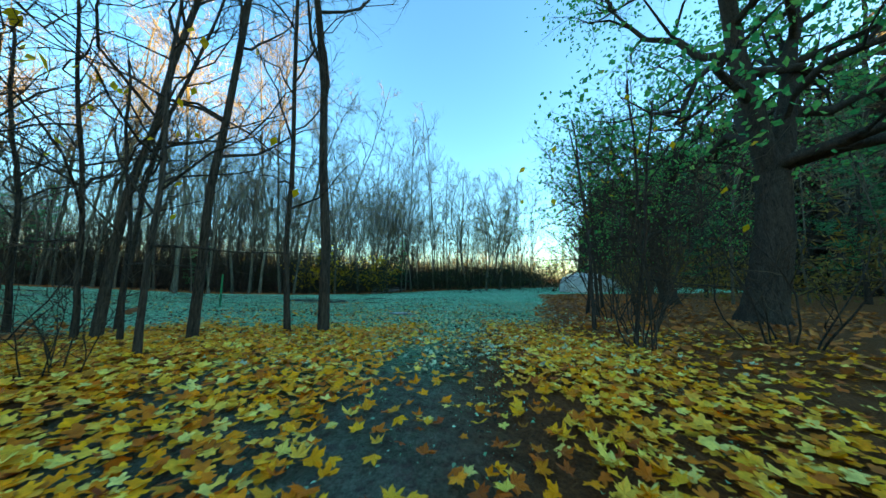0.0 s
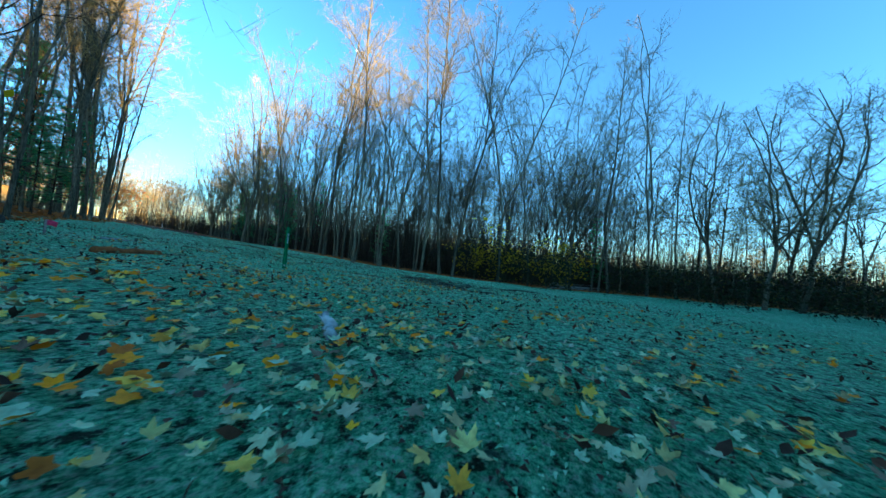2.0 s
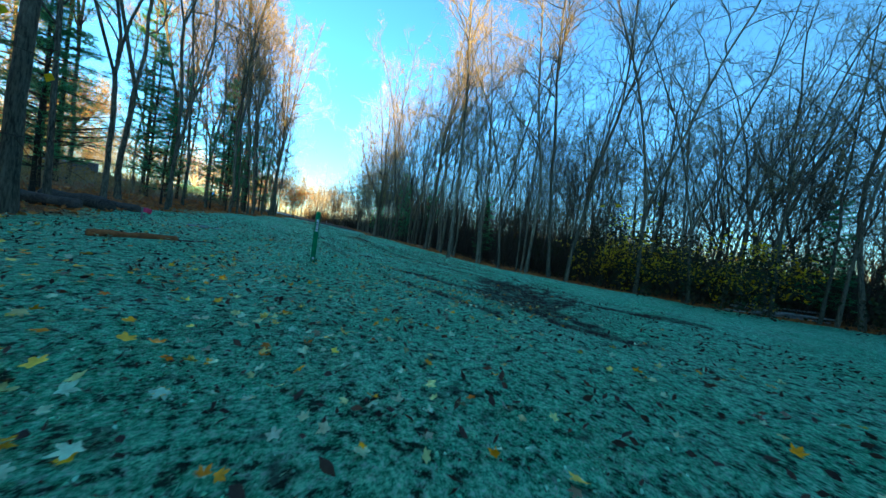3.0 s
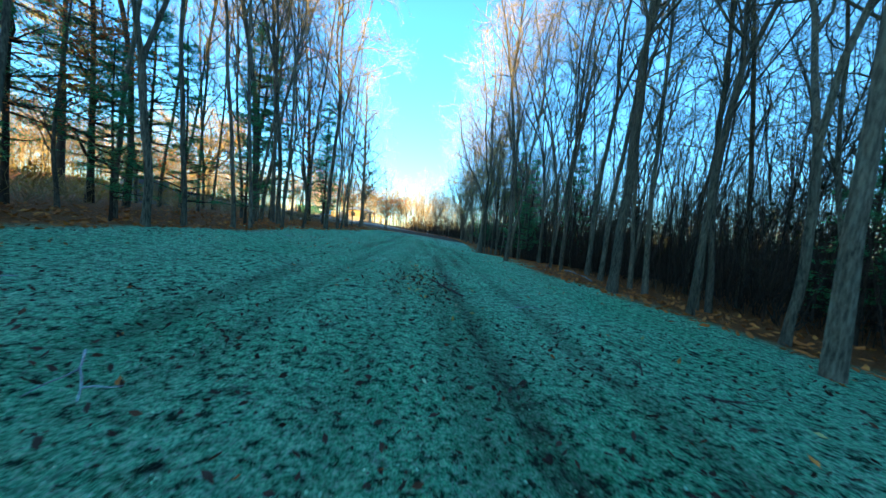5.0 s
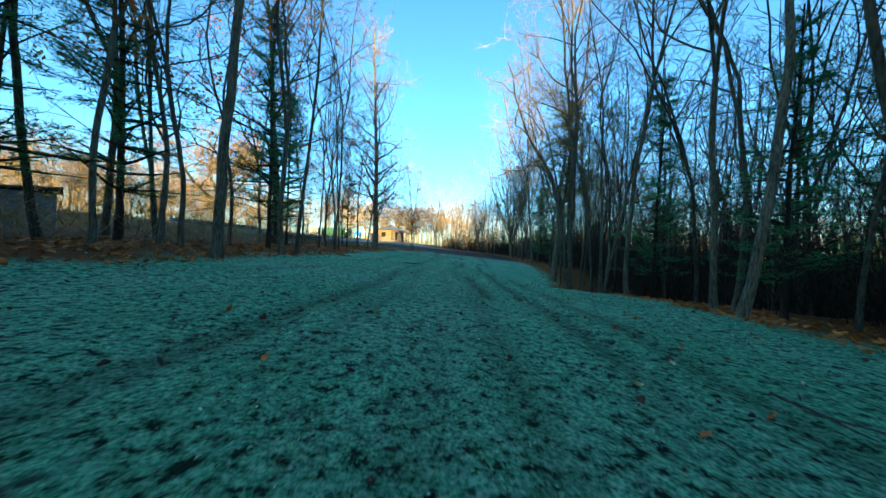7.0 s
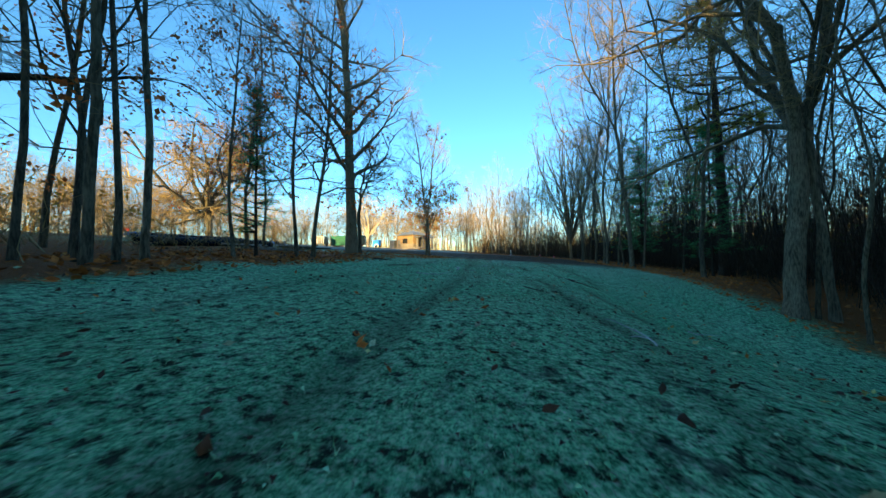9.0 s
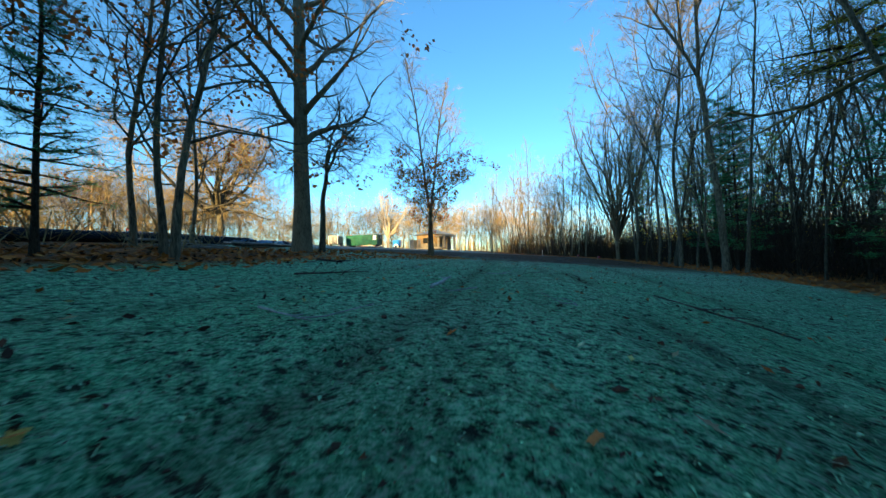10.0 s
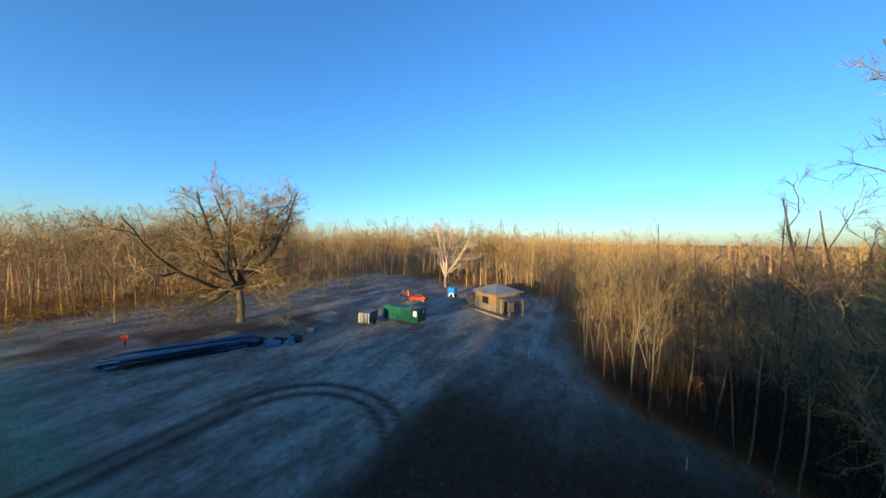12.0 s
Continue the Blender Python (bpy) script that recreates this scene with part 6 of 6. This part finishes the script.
dens = 0.06 + 0.5 * smooth(0.62, 0.85, lumps(cand[:, 0], cand[:, 1], 1.1, 53)) + 0.8 * np.exp(-(((cand[:, 0] - 1.2) / 0.35) ** 2 + ((cand[:, 1] - 8.0) / 1.3) ** 2))
strewn("leaf_scatter", cand[lr.random(9000) < dens * 0.4], 0.05, LITTER_BROWN, "curled brown oak leaves on frosty grass", 34, OAK_FORMS, 0.5)
strewn("leaf_scatter", cand[lr.random(9000) < dens * 0.45], 0.042, LITTER_FROST, "frosted curled leaves on the lane", 35, OAK_FORMS, 0.5)
XY = np.c_[lr.uniform(-9, 14, 4200), lr.uniform(-27, -14.2, 4200)]
XY = XY[XY[:, 0] < np.interp(XY[:, 1], LEFT_Y, LEFT_X) + 0.5]
strewn("leaf_litter", XY, 0.085, LITTER_BROWN, "rust-brown leaf litter behind the opening", 44, SCRAPS, 0.4)
XY = np.c_[lr.normal(1.2, 0.38, 300), lr.normal(8.1, 1.0, 300)]
for mat, sd in ((LITTER_DARK, 45), (LITTER_FROST, 46), (LITTER_DARK, 47)):
    strewn("leaf_scatter", XY[sd - 45::3], 0.048, mat, "curled frosted oak leaves heaped along a rut", sd, OAK_FORMS, 0.6)
yy = lr.uniform(-20, 78, 6500)
XY = np.c_[np.interp(yy, EDGE_Y, EDGE_X) - 0.3 + 4.2 * lr.random(6500) ** 1.4, yy]
strewn("leaf_litter", XY, 0.075, LITTER_BROWN, "rust-brown leaf litter under the trees", 36, SCRAPS, 0.4)
yy = lr.uniform(-6, 47, 5200)
XY = np.c_[np.interp(yy, LEFT_Y, LEFT_X) + 0.4 - 5.0 * lr.random(5200) ** 1.3, yy]
strewn("leaf_litter", XY, 0.075, LITTER_BROWN, "rust-brown leaf litter under the trees", 37, SCRAPS, 0.4)
XY = np.c_[lr.uniform(-11, -2.2, 2200), lr.uniform(34, 49, 2200)]
XY = XY[(XY[:, 0] < np.interp(XY[:, 1], LEFT_Y, LEFT_X) + 0.5 * lr.normal(0, 1, 2200)) & (lr.random(2200) < 1 - 0.8 * smooth(39, 42, XY[:, 1]))]
strewn("leaf_litter", XY[::2], 0.07, LITTER_BROWN, "brown leaves strewn round the lone tree", 42, SCRAPS, 0.5)
strewn("leaf_litter", XY[1::2], 0.06, LITTER_DARK, "dark damp leaves strewn round the lone tree", 43, SCRAPS, 0.5)
XY = np.c_[lr.normal(-3.7, 0.9, 500), lr.normal(45.9, 0.7, 500)]
strewn("leaf_litter", XY, 0.075, LITTER_BROWN, "brown leaves ringed round young oaks", 38, OAK_FORMS, 0.4)

cand = np.c_[lr.uniform(-5.5, 7, 26000), lr.uniform(-11, 56, 26000)]
ii, jj = np.clip(np.searchsorted(gx, cand[:, 0]), 0, nx - 1), np.clip(np.searchsorted(gy, cand[:, 1]), 0, ny - 1)
cand = cand[lr.random(26000) < 0.03 + 0.32 * np.clip(rut[jj, ii], 0, 1)]
m = len(cand)
corner = np.array([(1, 0, 0), (0, 1, 0), (-1, 0, 0), (0, -1, 0), (0.2, 0.1, 0.8), (0, 0, -0.5)])
sz = 0.010 + 0.030 * lr.random(m) ** 3
Vc = np.c_[cand, land(cand[:, 0], cand[:, 1])][:, None] + (corner[None] + lr.normal(0, 0.25, (m, 6, 3))) * sz[:, None, None] * lr.uniform(0.7, 1.6, (m, 1, 3))
oct_faces = np.array([(0, 1, 4), (1, 2, 4), (2, 3, 4), (3, 0, 4), (1, 0, 5), (2, 1, 5), (3, 2, 5), (0, 3, 5)])
tagged(quads_object("clods", Vc.reshape(-1, 3), (np.arange(m)[:, None, None] * 6 + oct_faces).reshape(-1, 3), LITTER_DARK, shade=False), "dark crumbled clods of earth along the ruts", "soil", kind="stuff")

m = 260000
bx, by = np.clip(lr.normal(0.4, 2.9, m), -6.5, 7.5), -15 + 62 * lr.random(m)
gone = np.maximum(smooth(-0.4, 0.6, bx - np.interp(by, EDGE_Y, EDGE_X)), smooth(-0.4, 0.6, np.interp(by, LEFT_Y, LEFT_X) - bx))
keep = (lr.random(m) < (1 - gone) * smooth(0.25, 0.6, lumps(bx, by, 0.25, 61)))
bx, by = bx[keep], by[keep]
m = len(bx)
B0 = np.c_[bx, by, land(bx, by) - 0.004]
th = lr.uniform(0, 6.28, m)
side = np.c_[np.cos(th), np.sin(th), 0 * th] * 0.0032
tip = B0 + np.c_[lr.normal(0, 0.016, m), lr.normal(0, 0.016, m), lr.uniform(0.008, 0.030, m)]
Vb = np.stack([B0 - side, B0 + side, tip], 1).reshape(-1, 3)
tagged(quads_object("grass", Vb, np.arange(3 * m).reshape(-1, 3), FROST_BLADE, shade=False), "short frost-covered grass blades on the lane", "grass", kind="stuff")

m = 130000
f = lr.random(m)
bx = np.interp(f, (0, 0.12, 0.25, 0.4, 0.7, 1), (-9.5, -5.0, -1.0, 1.0, 0.6, -0.2)) + lr.normal(0, 1.5, m)
by = np.interp(f, (0, 0.12, 0.25, 0.4, 0.7, 1), (-12.0, -11.8, -8.5, 4.0, 22.0, 42.0)) + lr.normal(0, 1.2, m)
gone = np.maximum(smooth(-0.4, 0.6, bx - np.interp(by, EDGE_Y, EDGE_X)), smooth(-0.4, 0.6, np.interp(by, LEFT_Y, LEFT_X) - bx) * smooth(-9, -7, by))
keep = lr.random(m) < (1 - gone) * smooth(0.2, 0.7, lumps(bx, by, 0.45, 62))
bx, by = bx[keep], by[keep]
m = len(bx)
C = np.c_[bx, by, land(bx, by) + 0.006]
th, sz = lr.uniform(0, 6.28, m), 0.0045 + 0.011 * lr.random(m) ** 2
u = np.c_[np.cos(th), np.sin(th), lr.normal(0, 0.3, m)] * sz[:, None]
v = np.c_[-np.sin(th), np.cos(th), lr.normal(0, 0.3, m)] * (sz * lr.uniform(0.35, 0.8, m))[:, None]
up = np.c_[0 * th, 0 * th, sz * lr.uniform(0.2, 0.9, m)]
Vs = np.stack([C - u, C - v + up, C + u, C + v + up], 1).reshape(-1, 3)
k = np.arange(m)[:, None] * 4
for mat, pick_k, lab in ((FROST_BLADE, np.arange(m) % 10 < 7, "curled frost-rimmed clover and grass tufts"), (LITTER_DARK, np.arange(m) % 10 >= 7, "dark curled plant scraps between frosted tufts")):
    idx = np.flatnonzero(pick_k)
    Vm = Vs.reshape(-1, 4, 3)[idx].reshape(-1, 3)
    q = np.arange(len(idx))[:, None] * 4
    tagged(quads_object("turf_scraps", Vm, np.concatenate([q + (0, 1, 2), q + (0, 2, 3)]), mat, shade=False), lab, "turf", kind="stuff")
